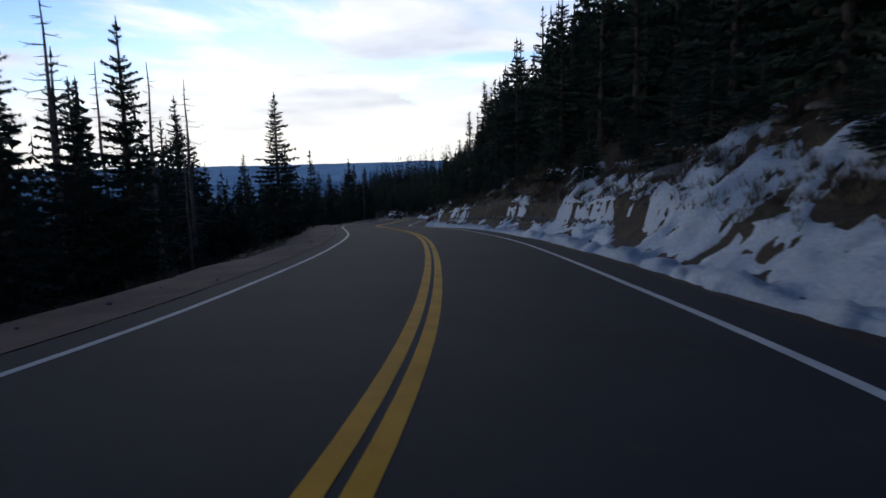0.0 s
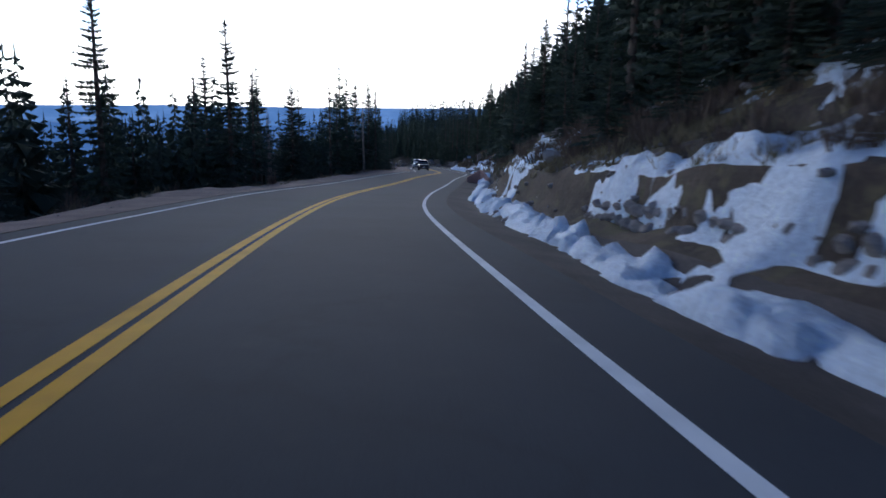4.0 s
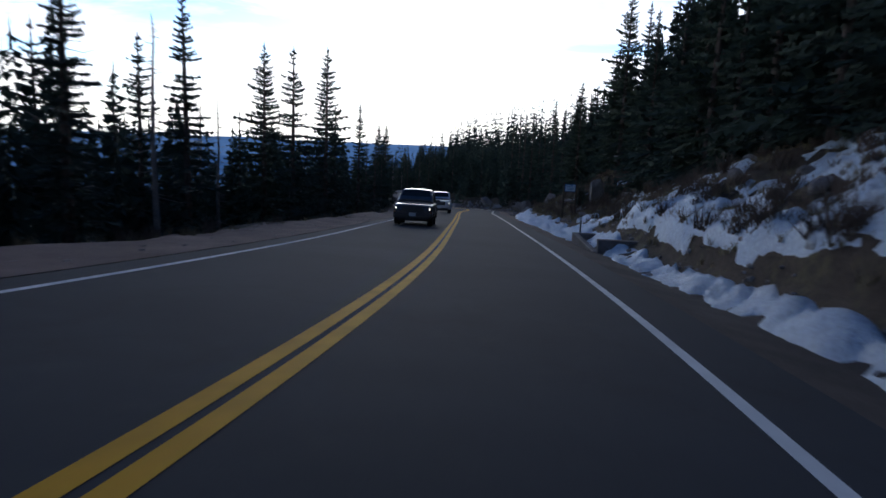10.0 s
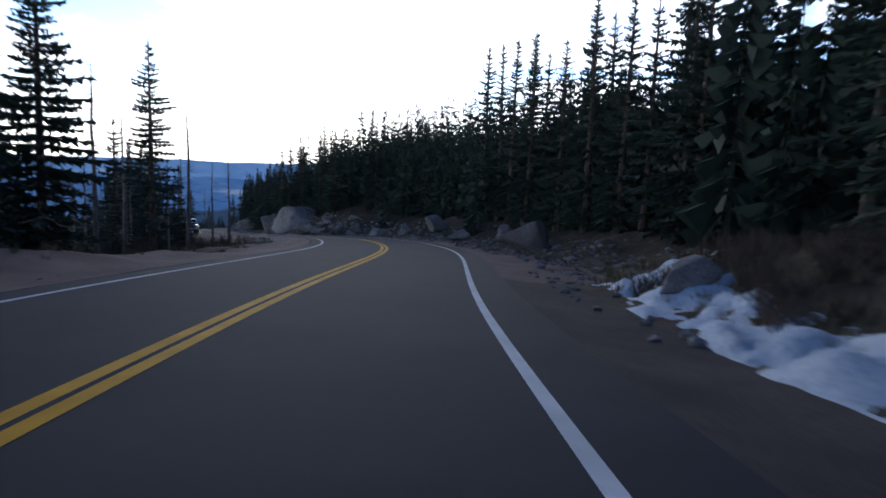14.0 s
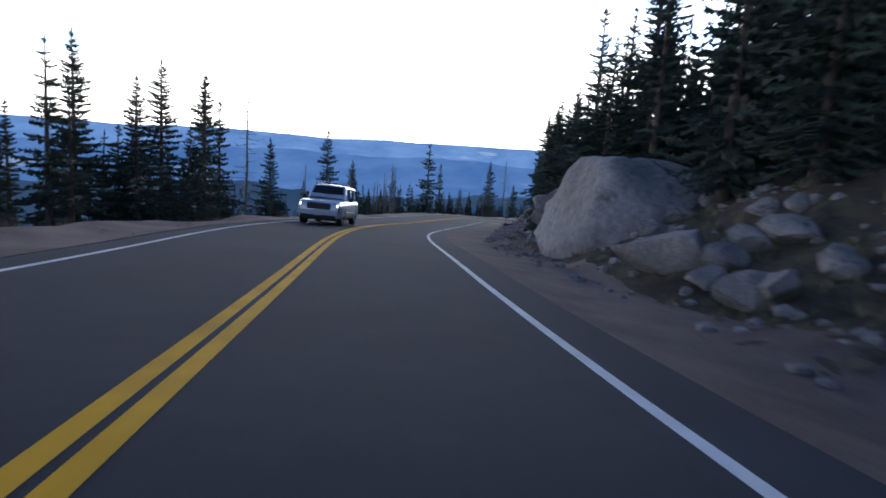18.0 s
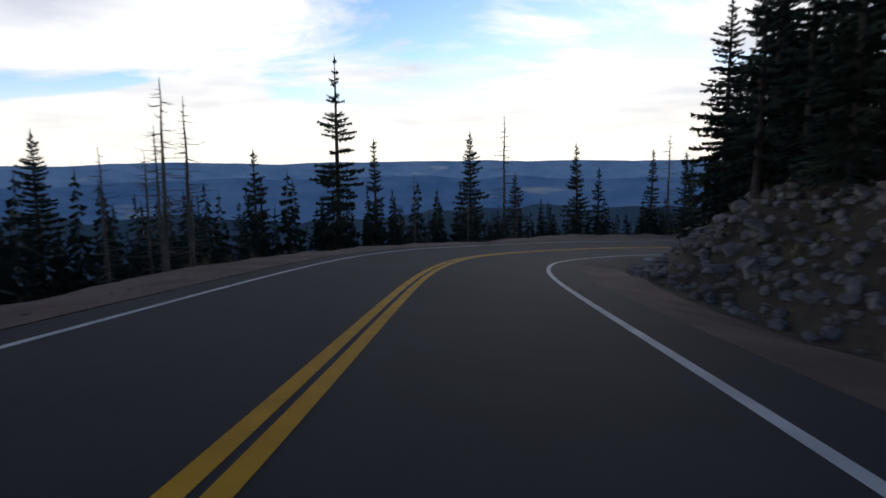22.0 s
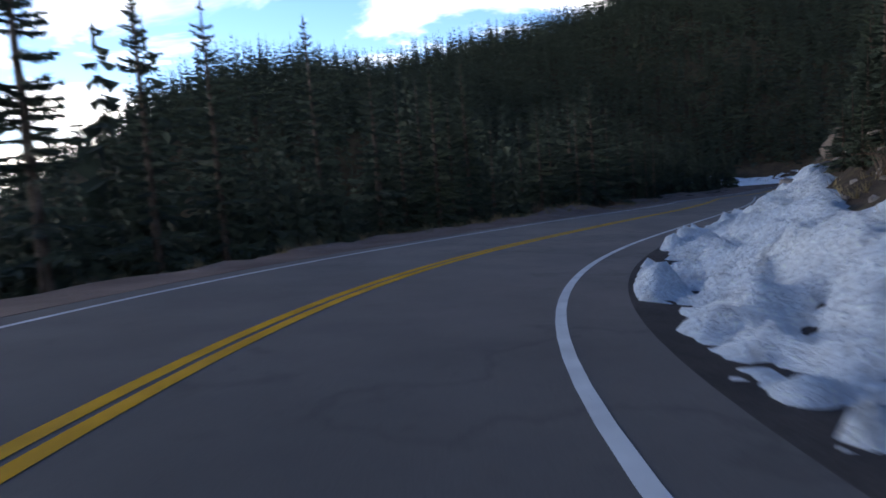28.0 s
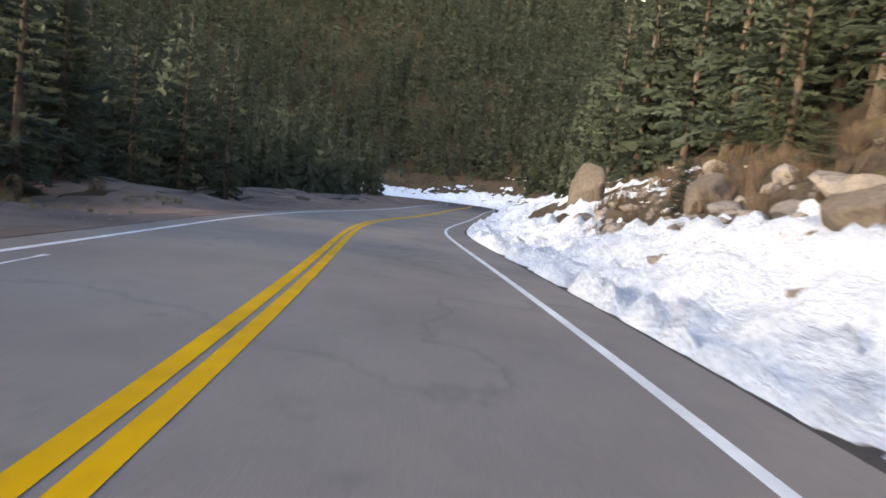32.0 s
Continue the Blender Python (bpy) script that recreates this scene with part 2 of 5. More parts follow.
# fringe of the woods: station range, side range, count, heights, kinds
FRINGE = [(84, 108, 7.9, 10.5, 14, 3.5, 6, LOW), (80, 118, 8.8, 13, 16, 5, 9, LOW), (112, 142, 9.5, 13, 10, 4, 8, LOW), (14, 66, 10.2, 15, 34, 7, 12, DENSE), (60, 205, 11.5, 16, 50, 9, 13, DENSE),
          (-10, 60, -22, -9.5, 42, 7, 13, MIXED), (60, 140, -22, -9.5, 50, 6, 11, MIXED), (140, 215, -22, -9.5, 52, 6, 11, MIXED),
          (215, 262, -24, -11, 30, 6, 11, MIXED), (262, 345, -28, -11.5, 60, 4, 8, MIXED), (345, 420, -28, -11.5, 72, 4, 8, MIXED), (420, 500, -20, -10, 40, 9, 14, DENSE),
          (252, 300, -17, -9.5, 34, 6, 11, MIXED), (226, 275, -15, -8.8, 12, 5, 9, ("snag3", "snag", "snag2")), (312, 350, -13.5, -9.5, 8, 5, 8, ("snag3", "snag")), (236, 256, -16, -12.5, 10, 7, 11, THIN), (84, 138, 7.6, 12, 18, 1.2, 2.8, LOW), (396, 480, 7.8, 12, 12, 1.0, 2.4, LOW), (10, 75, 8.0, 12, 26, 1.2, 4.0, LOW), (140, 205, 8.2, 12.5, 12, 1.0, 2.4, LOW), (268, 300, 11, 15.5, 16, 8, 12, DENSE), (342, 368, 9.5, 14, 14, 6, 9, DENSE), (425, 480, 13.2, 18, 30, 7, 12, DENSE), (-10, 60, 12, 22, 20, 8, 13, DENSE), (60, 140, 11, 20, 26, 9, 14, DENSE), (140, 205, 11.5, 20, 18, 9, 14, DENSE), (205, 300, 14.6, 20, 34, 9, 13, DENSE),
          (300, 345, 8.8, 16, 40, 6, 10, DENSE), (345, 420, 14, 22, 8, 6, 10, DENSE), (414, 442, 9.3, 13, 26, 3, 6.5, DENSE), (416, 442, 8.6, 10.5, 14, 1.0, 2.4, LOW), (425, 500, 13, 22, 20, 8, 13, DENSE), (441, 456, 9.8, 13, 16, 4, 8, DENSE), (456, 480, 12.4, 13.6, 9, 5, 9, DENSE), (472, 515, 13, 16.4, 16, 12, 16, DENSE), (218, 246, 14.4, 16.4, 12, 13, 16, DENSE)]
# woods beyond: station range, side range, count, heights
WOODS = [(-20, 215, -30, -10.6, 950, 5.5, 10), (215, 262, -34, -13, 100, 3, 5), (262, 345, -24, -12, 230, 4.5, 7), (345, 430, -23, -11.5, 520, 5, 7.5), (425, 560, -30, -10, 260, 6, 11), (-40, 215, 13, 30, 900, 8, 13), (215, 300, 14.6, 30, 200, 6, 11),
         (-40, 420, -420, -110, 600, 10, 16), (-40, 60, -120, -20, 300, 8, 13), (60, 215, -150, -20, 600, 7, 12), (215, 345, -200, -26, 400, 6, 11), (345, 420, -200, -28, 300, 6, 11), (420, 560, -150, -18, 600, 9, 15),
         (-40, 150, 20, 150, 800, 5, 9), (150, 300, 18, 130, 750, 5, 9), (300, 420, 20, 150, 650, 6, 10), (420, 540, 18, 60, 700, 9, 15), (510, 572, 13, 110, 1100, 10, 15)]
HILLWOODS = [(90, 290, 330, 420, 1300, 9, 14), (200, 330, 400, 560, 1500, 9, 13), (-40, 185, 420, 645, 4000, 7, 10), (-20, 230, 335, 525, 5600, 9, 14), (-90, 400, 310, 745, 800, 10, 15)]
PALE = "large smooth pale granite boulder beside the road"
# boulders: station, side, half sizes, shape, turn, sink, tilt, label
BOULDERS = [(228.9, 9.3, (2.1, 1.9, 1.75), 0, 20, .22, 0, "huge angular pinkish boulder on the gravel verge"), (240, 9.2, (1.15, 1.1, 0.75), 2, 10, .22, 0, PALE), (238.6, 12.2, (1.1, 0.9, 0.65), 1, 50, .22, 0, PALE), (241.5, 8.0, (0.55, 0.5, 0.35), 3, 70, .22, 0, PALE), (238.3, 13.8, (0.8, 0.7, 0.5), 4, 30, .22, 0, PALE), (236.5, 10.6, (0.5, 0.45, 0.4), 5, 0, .22, 0, PALE), (233.6, 12.4, (0.6, 0.5, 0.4), 6, 20, .22, 0, PALE), (242.2, 11.6, (1.2, 1.0, .85), 6, 45, .22, 0, PALE), (246.5, 10.6, (1.75, 1.35, 1.1), 4, 15, .22, 0, PALE), (250, 9.4, (0.95, 0.8, 0.7), 1, 80, .22, 0, PALE), (248, 11.6, (0.8, 0.7, 0.6), 2, 35, .22, 0, PALE), (252.5, 10.8, (0.6, 0.5, 0.5), 3, 5, .22, 0, PALE), (254.0, 8.6, (1.4, 1.2, 0.65), 2, 60, .22, 0, PALE), (258, 11, (0.8, 0.8, 0.6), 5, 0, .22, 0, PALE), (259.5, 8.6, (1.0, .85, 0.65), 2, 15, .22, 0, PALE), (263, 8.3, (.55, 0.5, 0.4), 6, 60, .22, 0, PALE), (261.6, 10.2, (1, 0.9, 0.9), 0, 25, .22, 0, PALE), (266, 8.1, (0.6, 0.6, 0.45), 3, 5, .22, 0, PALE), (264.6, 9.6, (0.8, 0.7, 0.6), 1, 70, .22, 0, PALE),
            (278.2, 9.8, (3.1, 4.0, 2.55), 7, 0, .55, 0, "huge smooth pale granite dome sloping down to the road"), (270.2, 8.1, (1.3, 2.1, 1.1), 0, 8, .45, 0, PALE), (266.3, 7.9, (.65, .85, .5), 6, 10, .35, 0, PALE), (283.5, 8.4, (.7, .9, .6), 2, 10, .3, 0, PALE), (289.5, 9.6, (1.5, 1.6, 1.5), 6, 60, .25, 10, "rounded reddish granite boulder above the verge"),
            (294, 9.8, (2.1, 2.2, 1.5), 4, 20, .2, 12, "jutting flat-topped slab of pinkish granite on the bank"),
            (296, 10.4, (1.8, 1.3, 1.2), 3, 30, .3, 10, "grey-brown rock outcrop on the bank"), (288, 9.6, (1.2, 1.0, 1.0), 1, 0, .3, 0, "grey-brown rock outcrop on the bank"), (292, 11.5, (1.6, 1.1, 1.1), 2, 75, .3, 0, "grey-brown rock outcrop on the bank"),
            (174, 9.4, (.95, .55, 1.2), 4, 25, .22, 20, "pale slab of granite leaning on the bank"), (195, 9.6, (1.0, .8, .8), 0, 35, .3, 0, "big grey boulder on the bank above the road"), (187, 8.0, (.8, .6, .6), 5, 35, .3, 0, "pale slab of granite leaning on the bank"),
            (201, 7.2, (.9, .7, .7), 2, 35, .3, 0, "grey boulder on the bank above the road"), (80, 10.5, (1.0, .8, .7), 1, 0, .35, 0, "grey-brown rock showing through the snow"), (76, 9.0, (.8, .6, .5), 3, 0, .35, 0, "grey-brown rock showing through the snow"),
            (19, 7.6, (.8, .6, .45), 2, 0, .35, 0, "dark rock at the foot of the snowy bank"), (458.8, 10.3, (2.3, 2.5, 2.0), 7, 60, .42, 0, "tall rounded pinkish granite outcrop over the road"), (451.2, 6.6, (1.25, 1.1, .85), 4, 60, .45, 0, "tall rounded pinkish granite outcrop over the road"), (447.2, 6.3, (.62, .6, .45), 2, 30, .25, 0, "pinkish boulder in the snow below the outcrop"), (463.5, 7.6, (.9, .8, .6), 3, 30, .25, 0, "pinkish boulder in the snow below the outcrop"), (453.6, 7.3, (1.3, 1.3, .95), 5, 0, .3, 0, "tall rounded pinkish granite outcrop over the road"), (471, 9.0, (1.0, .8, .9), 1, 30, .25, 0, "pinkish rock face standing out of the snow"), (485.0, 9.3, (1.3, 1.2, 1.4), 5, 30, .25, 0, "pinkish rock face standing out of the snow"), (446.3, 7.5, (.7, .6, .6), 6, 10, .25, 0, "pinkish boulder in the snow below the outcrop"), (449.4, 8.6, (.9, .7, .6), 1, 70, .25, 0, "pinkish boulder in the snow below the outcrop")]
# loose stones: station range, side range, count, sizes
STONE_BANDS = [(436, 453, 7.0, 8.8, 18, .25, .6), (62, 86, 6.8, 10.5, 22, .18, .5), (262, 300, 7.8, 12, 50, .2, .6), (306, 345, 6.6, 9.5, 82, .12, .42), (215, 266, 8.4, 13, 70, .12, .36), (60, 200, 7, 12, 38, .15, .45), (412, 480, 6.4, 12, 45, .15, .5), (-5, 60, 6.5, 11, 14, .15, .4)]
RUBBLE = [(15, 155, 6.2, 7.6, 500, .04, .14), (425, 480, 6.2, 10, 500, .08, .25), (60, 210, 5.3, 9, 900, .04, .14), (210, 345, 6, 12, 1600, .05, .2), (306, 345, 6.0, 9.5, 900, .06, .2), (345, 480, 6, 12, 500, .05, .15), (-20, 480, -6.4, -4.3, 900, .02, .05)]
GRASSES = [(58, 104, 6.8, 11.5, 1500, .4, .9), (10, 205, 6.5, 9, 2200, .4, .9), (-10, 205, 7, 13, 2600, .35, .8), (210, 268, 6.8, 12, 700, .35, .8), (345, 420, 8, 13, 300, .5, 1.0), (-10, 210, 6.6, 14, 2600, .5, 1.1), (262, 345, 7.4, 13, 700, .5, 1.0), (-10, 480, -9.5, -6.2, 1700, .5, 1.0)]
SHRUBS = [(58, 100, 7, 12, 160, .45, 1.0), (10, 205, 6.8, 10, 380, .45, 1.0), (430, 480, 7, 12, 160, .5, 1.0), (0, 205, 7.2, 13, 420, .4, .9), (-10, 210, 7.5, 14, 220, .5, 1.2), (345, 480, 8, 13, 150, .5, 1.1), (-10, 480, -13, -7.5, 300, .6, 1.3)]
HEADWALL = (98.4, 5.5, "reddish concrete culvert headwall with sloping wall tops")
MARKERS = [(100.4, 5.0), (101.4, 5.4), (154.6, 5.3), (317.0, 6.0), (316.6, 7.8)]
SUMPS = [(314.7, 6.7, 1.8, 2.9, 0, "concrete culvert inlet round a dark pit in the verge"), (152.0, 5.9, 1.7, 4.4, 0.5, "long dark concrete culvert inlet set into the ditch")]
SIGN = (169.8, 7.0, 0)
CARS = [(160.0, -1.75, "dark"), (190, -1.75, "silver"), (289.0, -1.75, "pale")]

# ---- the road: every place is given by way along the road, metres right of its middle, and height ----
ROAD_STEP = 10.0
_kn = KNOT0 + ROAD_STEP * np.arange(len(BEND))
_sg = np.arange(-80.0, _kn[-1] + 0.5, 1.0)


def _sum(v):
    a = np.concatenate([[0], np.cumsum((v[1:] + v[:-1]) / 2)])
    return a - np.interp(0, _sg, a)


_th = _sum(np.interp(_sg, _kn, BEND))
_rx, _ry, _rz = _sum(-np.sin(_th)), _sum(np.cos(_th)), _sum(np.interp(_sg, _kn, GRADE))
_bk = np.interp(_sg, _kn, BANK)


def heading(s):
    return np.interp(s, _sg, _th)


def on_road(s, d=0.0, h=0.0):
    s, d = np.asarray(s, float), np.asarray(d, float)
    a = heading(s)
    return np.stack([np.interp(s, _sg, _rx) + d * np.cos(a), np.interp(s, _sg, _ry) + d * np.sin(a),
                     np.interp(s, _sg, _rz) + np.clip(d, -6, 6) * np.interp(s, _sg, _bk) + h], -1)


def vnoise(x, y, seed=0):
    """Smooth value noise from -1 to 1, one cell a unit."""
    x, y = np.asarray(x, float), np.asarray(y, float)
    i, j = np.floor(x), np.floor(y)
    u, v = x - i, y - j
    u, v = u * u * (3 - 2 * u), v * v * (3 - 2 * v)

    def h(a, b):
        q = np.sin(a * 127.1 + b * 311.7 + seed * 74.7) * 43758.5453
        return 2 * (q - np.floor(q)) - 1
    return (h(i, j) * (1 - u) + h(i + 1, j) * u) * (1 - v) + (h(i, j + 1) * (1 - u) + h(i + 1, j + 1) * u) * v


def fbm(x, y, seed=0, n=4):
    return sum(vnoise(x * 2 ** k, y * 2 ** k, seed + k) / 2 ** k for k in range(n))


# profile of the land across the road, station by station: foot of the bank, its slope and height, the hillside above, the drop on the low side
ST = np.array([-60, 0, 50, 95, 145, 185, 208, 226, 262, 269, 282, 292, 306, 318, 334, 350, 378, 405, 428, 460, 485, 520, 570])
FOOT = np.array([5.3, 5.3, 5.2, 5.5, 5.5, 5.4, 7.5, 9.0, 8.0, 6.8, 7.2, 8.6, 8.4, 6.5, 6.2, 6.6, 6.6, 5.6, 5.3, 5.3, 5.6, 6.0, 6.0])
BANKSLOPE = np.array([.55, .60, .60, .38, .45, .55, .20, .20, .22, .5, .6, .4, .4, .8, .75, .55, .5, .5, .63, .67, .6, .5, .5])
BANKHIGH = np.array([4, 4, 5, 5, 5, 4, 1.2, 1.2, 1.5, 2.5, 3, 2, 2, 2.0, 2.0, 3, 5, 5, 9, 9, 6, 4, 4])
HILL = np.array([.5, .5, .45, .42, .42, .38, .2, .15, .15, .25, .25, .2, .2, .3, .35, .45, .45, .5, .6, .62, .62, .6, .6])
LEDGE = np.array([5.6, 5.6, 5.8, 6.2, 6.0, 6.0, 7.5, 8.5, 6.5, 6.2, 6.2, 6.2, 6.0, 6.4, 6.8, 6.8, 6.6, 6.4, 7.0, 8.5, 13, 16, 16])
DROP = np.array([.45, .45, .35, .3, .3, .3, .3, .3, .4, .45, .5, .5, .5, .5, .5, .5, .5, .45, .35, .3, .25, .25, .25])


def land(s, d):
    """Height of the land over the road's middle at that station."""
    s, d = np.asarray(s, float), np.asarray(d, float)
    f, c, hb, hh = (np.interp(s, ST, a) for a in (FOOT, BANKSLOPE, BANKHIGH, HILL))
    le, dr = np.interp(s, ST, LEDGE), np.interp(s, ST, DROP)
    e = np.maximum(d - f, 0)
    w = hb / c
    up = np.where(e < w, e * c, hb + np.minimum(e - w, 20) * hh + np.maximum(e - w - 20, 0) * hh * np.interp(s, [0, 345, 390], [.35, .35, .95]))
    up = np.minimum(up, np.interp(s, [0, 470, 500, 560], [70, 70, 66, 60]) + 0.05 * e)
    wall = np.interp(s, [8, 20, 150, 157], [0, .75, .8, 0]) * np.clip((d - f - 1.0) / 0.3, 0, 1)
    up = up + wall
    right = -0.10 * np.clip((d - 4.2) / 0.9, 0, 1) + up
    g = np.maximum(-d - le, 0)
    low = -np.minimum(g * dr, 14 + (g - 14 / dr) * 0.22)
    low = np.where(g > 60, np.maximum(low, -45 - (g - 60) * 0.1), low)
    left = -0.06 * np.clip((-d - 3.9) / 1.2, 0, 1) + low
    return np.where(d > 0, right, left)


def rough(x, y, d):
    a = np.clip((np.abs(d) - 5.0) / 3.0, 0, 1)
    return a * (0.16 * fbm(x / 1.7, y / 1.7, 3, 3) + 0.5 * fbm(x / 9, y / 9, 7, 3)) + np.clip((np.abs(d) - 25) / 60, 0, 1) * 4 * fbm(x / 60, y / 60, 5, 3)


def nearest(x, y):
    """Station and metres right of the middle of the nearest point of the road."""
    x, y = np.atleast_1d(np.asarray(x, float)), np.atleast_1d(np.asarray(y, float))
    s, d = np.empty(len(x)), np.empty(len(x))
    for k in range(0, len(x), 4000):
        q = (x[k:k + 4000, None] - _rx[None]) ** 2 + (y[k:k + 4000, None] - _ry[None]) ** 2
        i = q.argmin(1)
        a = _th[i]
        s[k:k + 4000] = _sg[i] + (x[k:k + 4000] - _rx[i]) * -np.sin(a) + (y[k:k + 4000] - _ry[i]) * np.cos(a)
        side = (x[k:k + 4000] - _rx[i]) * np.cos(a) + (y[k:k + 4000] - _ry[i]) * np.sin(a)
        d[k:k + 4000] = np.sign(side + 1e-9) * np.sqrt(q[np.arange(len(i)), i])
    return s, d


def ground_z(x, y):
    x, y = np.atleast_1d(np.asarray(x, float)), np.atleast_1d(np.asarray(y, float))
    s, d = nearest(x, y)
    s = np.clip(s, _sg[0], _sg[-1])
    z = np.interp(s, _sg, _rz) + np.clip(d, -6, 6) * np.interp(s, _sg, _bk) + land(s, d)
    # far from the road the slopes of all its stretches run into one another
    far = np.nonzero(np.abs(d) > 18)[0]
    q = slice(None, None, 6)
    sx, sy, sz, sa, ss = _rx[q], _ry[q], _rz[q], _th[q], _sg[q]
    for k in range(0, len(far), 4000):
        i = far[k:k + 4000]
        dx, dy = x[i, None] - sx[None], y[i, None] - sy[None]
        r = np.hypot(dx, dy)
        side = dx * np.cos(sa) + dy * np.sin(sa)
        w = np.exp(-(r - r.min(1, keepdims=True)) / (0.16 * r.min(1, keepdims=True)))
        hgt = sz[None] + land(np.broadcast_to(ss, r.shape), r * np.clip(side / (0.25 * r), -1, 1))
        mixed = (w * hgt).sum(1) / w.sum(1)
        f = np.clip((np.abs(d[i]) - 18) / 22, 0, 1)
        z[i] = z[i] * (1 - f) + mixed * f
    # the wooded spur that closes the view beyond the last bend
    z = z + 30 * np.exp(-((x - 215) ** 2 + (y - 450) ** 2) / 9000) * np.clip((np.abs(d) - 18) / 50, 0, 1)
    return z + rough(x, y, d)


def spot(s, d):
    """A point of the ground by station and metres right of the middle."""
    p = on_road(s, d)
    p[2] = float(np.interp(s, _sg, _rz)) + float(np.clip(d, -6, 6)) * float(np.interp(s, _sg, _bk)) + float(land(s, d)) + float(rough(p[0], p[1], np.float64(d)))
    return Vector(p)


# ---- materials ----
def material(name, rough_=0.8):
    m = bpy.data.materials.new(name)
    m.use_nodes = True
    nt = m.node_tree
    b = nt.nodes["Principled BSDF"]
    b.inputs["Roughness"].default_value = rough_
    return m, nt, b


def nz(nt, scale, detail=4, rough_=0.6, coord="Object", stretch=None):
    tc = nt.nodes.new("ShaderNodeTexCoord")
    n = nt.nodes.new("ShaderNodeTexNoise")
    n.inputs["Scale"].default_value, n.inputs["Detail"].default_value, n.inputs["Roughness"].default_value = scale, detail, rough_
    if stretch:
        mp = nt.nodes.new("ShaderNodeMapping")
        mp.inputs["Scale"].default_value = stretch
        nt.links.new(tc.outputs[coord], mp.inputs["Vector"])
        nt.links.new(mp.outputs[0], n.inputs["Vector"])
    else:
        nt.links.new(tc.outputs[coord], n.inputs["Vector"])
    return n.outputs["Fac"]


def ramp(nt, fac, stops):
    r = nt.nodes.new("ShaderNodeValToRGB")
    e = r.color_ramp.elements
    while len(e) < len(stops):
        e.new(0.5)
    for k, (p, c) in enumerate(stops):
        e[k].position, e[k].color = p, (*c, 1)
    nt.links.new(fac, r.inputs[0])
    return r.outputs[0]


def mix(nt, fac, a, b, kind="MIX"):
    m = nt.nodes.new("ShaderNodeMix")
    m.data_type, m.blend_type = "RGBA", kind
    for s, v in ((m.inputs[0], fac), (m.inputs[6], a), (m.inputs[7], b)):
        if isinstance(v, (int, float)):
            s.default_value = v
        elif isinstance(v, tuple):
            s.default_value = (*v, 1)
        else:
            nt.links.new(v, s)
    return m.outputs[2]


def bump(nt, b, fac, strength, dist):
    n = nt.nodes.new("ShaderNodeBump")
    n.inputs["Strength"].default_value, n.inputs["Distance"].default_value = strength, dist
    nt.links.new(fac, n.inputs["Height"])
    nt.links.new(n.outputs[0], b.inputs["Normal"])


def two_tone(name, dark, light, big, small, rough_=0.85, bumps=(0.4, 0.02), extra=None, grain=0.8):
    m, nt, b = material(name, rough_)
    b.inputs["Specular IOR Level"].default_value = 0.2
    a = ramp(nt, nz(nt, big, 5), [(0.35, dark), (0.68, light)])
    c = ramp(nt, nz(nt, small, 4, 0.7), [(0.3, (0.55,) * 3), (0.7, (1.35,) * 3)])
    col = mix(nt, grain, a, c, "MULTIPLY")
    if extra:
        scale, lo, hi, colour = extra
        f = ramp(nt, nz(nt, scale, 6, 0.65), [(lo, (0, 0, 0)), (hi, (1, 1, 1))])
        col = mix(nt, f, col, colour)
    nt.links.new(col, b.inputs["Base Color"])
    bump(nt, b, nz(nt, small, 5, 0.7), *bumps)
    return m


def plain(name, colour, rough_=0.5, metal=0.0, grain=30.0, amount=0.25):
    m, nt, b = material(name, rough_)
    b.inputs["Metallic"].default_value = metal
    f = ramp(nt, nz(nt, grain, 4), [(0.3, tuple(c * (1 - amount) for c in colour)), (0.7, tuple(min(1, c * (1 + amount)) for c in colour))])
    nt.links.new(f, b.inputs["Base Color"])
    return m


def varied(name, dark, light, rough_=0.85):
    """Foliage: tint from tree to tree and from clump to clump."""
    m, nt, b = material(name, rough_)
    oi = nt.nodes.new("ShaderNodeObjectInfo")
    g = nt.nodes.new("ShaderNodeNewGeometry")
    a = ramp(nt, g.outputs["Random Per Island"], [(0.0, dark), (1.0, light)])
    c = ramp(nt, oi.outputs["Random"], [(0.0, (0.75, 0.8, 0.8)), (0.5, (1, 1, 1)), (1.0, (1.25, 1.15, 0.95))])
    d = ramp(nt, nz(nt, 0.7, 3), [(0.35, (0.75,) * 3), (0.65, (1.2,) * 3)])
    nt.links.new(mix(nt, 1.0, mix(nt, 1.0, a, c, "MULTIPLY"), d, "MULTIPLY"), b.inputs["Base Color"])
    return m


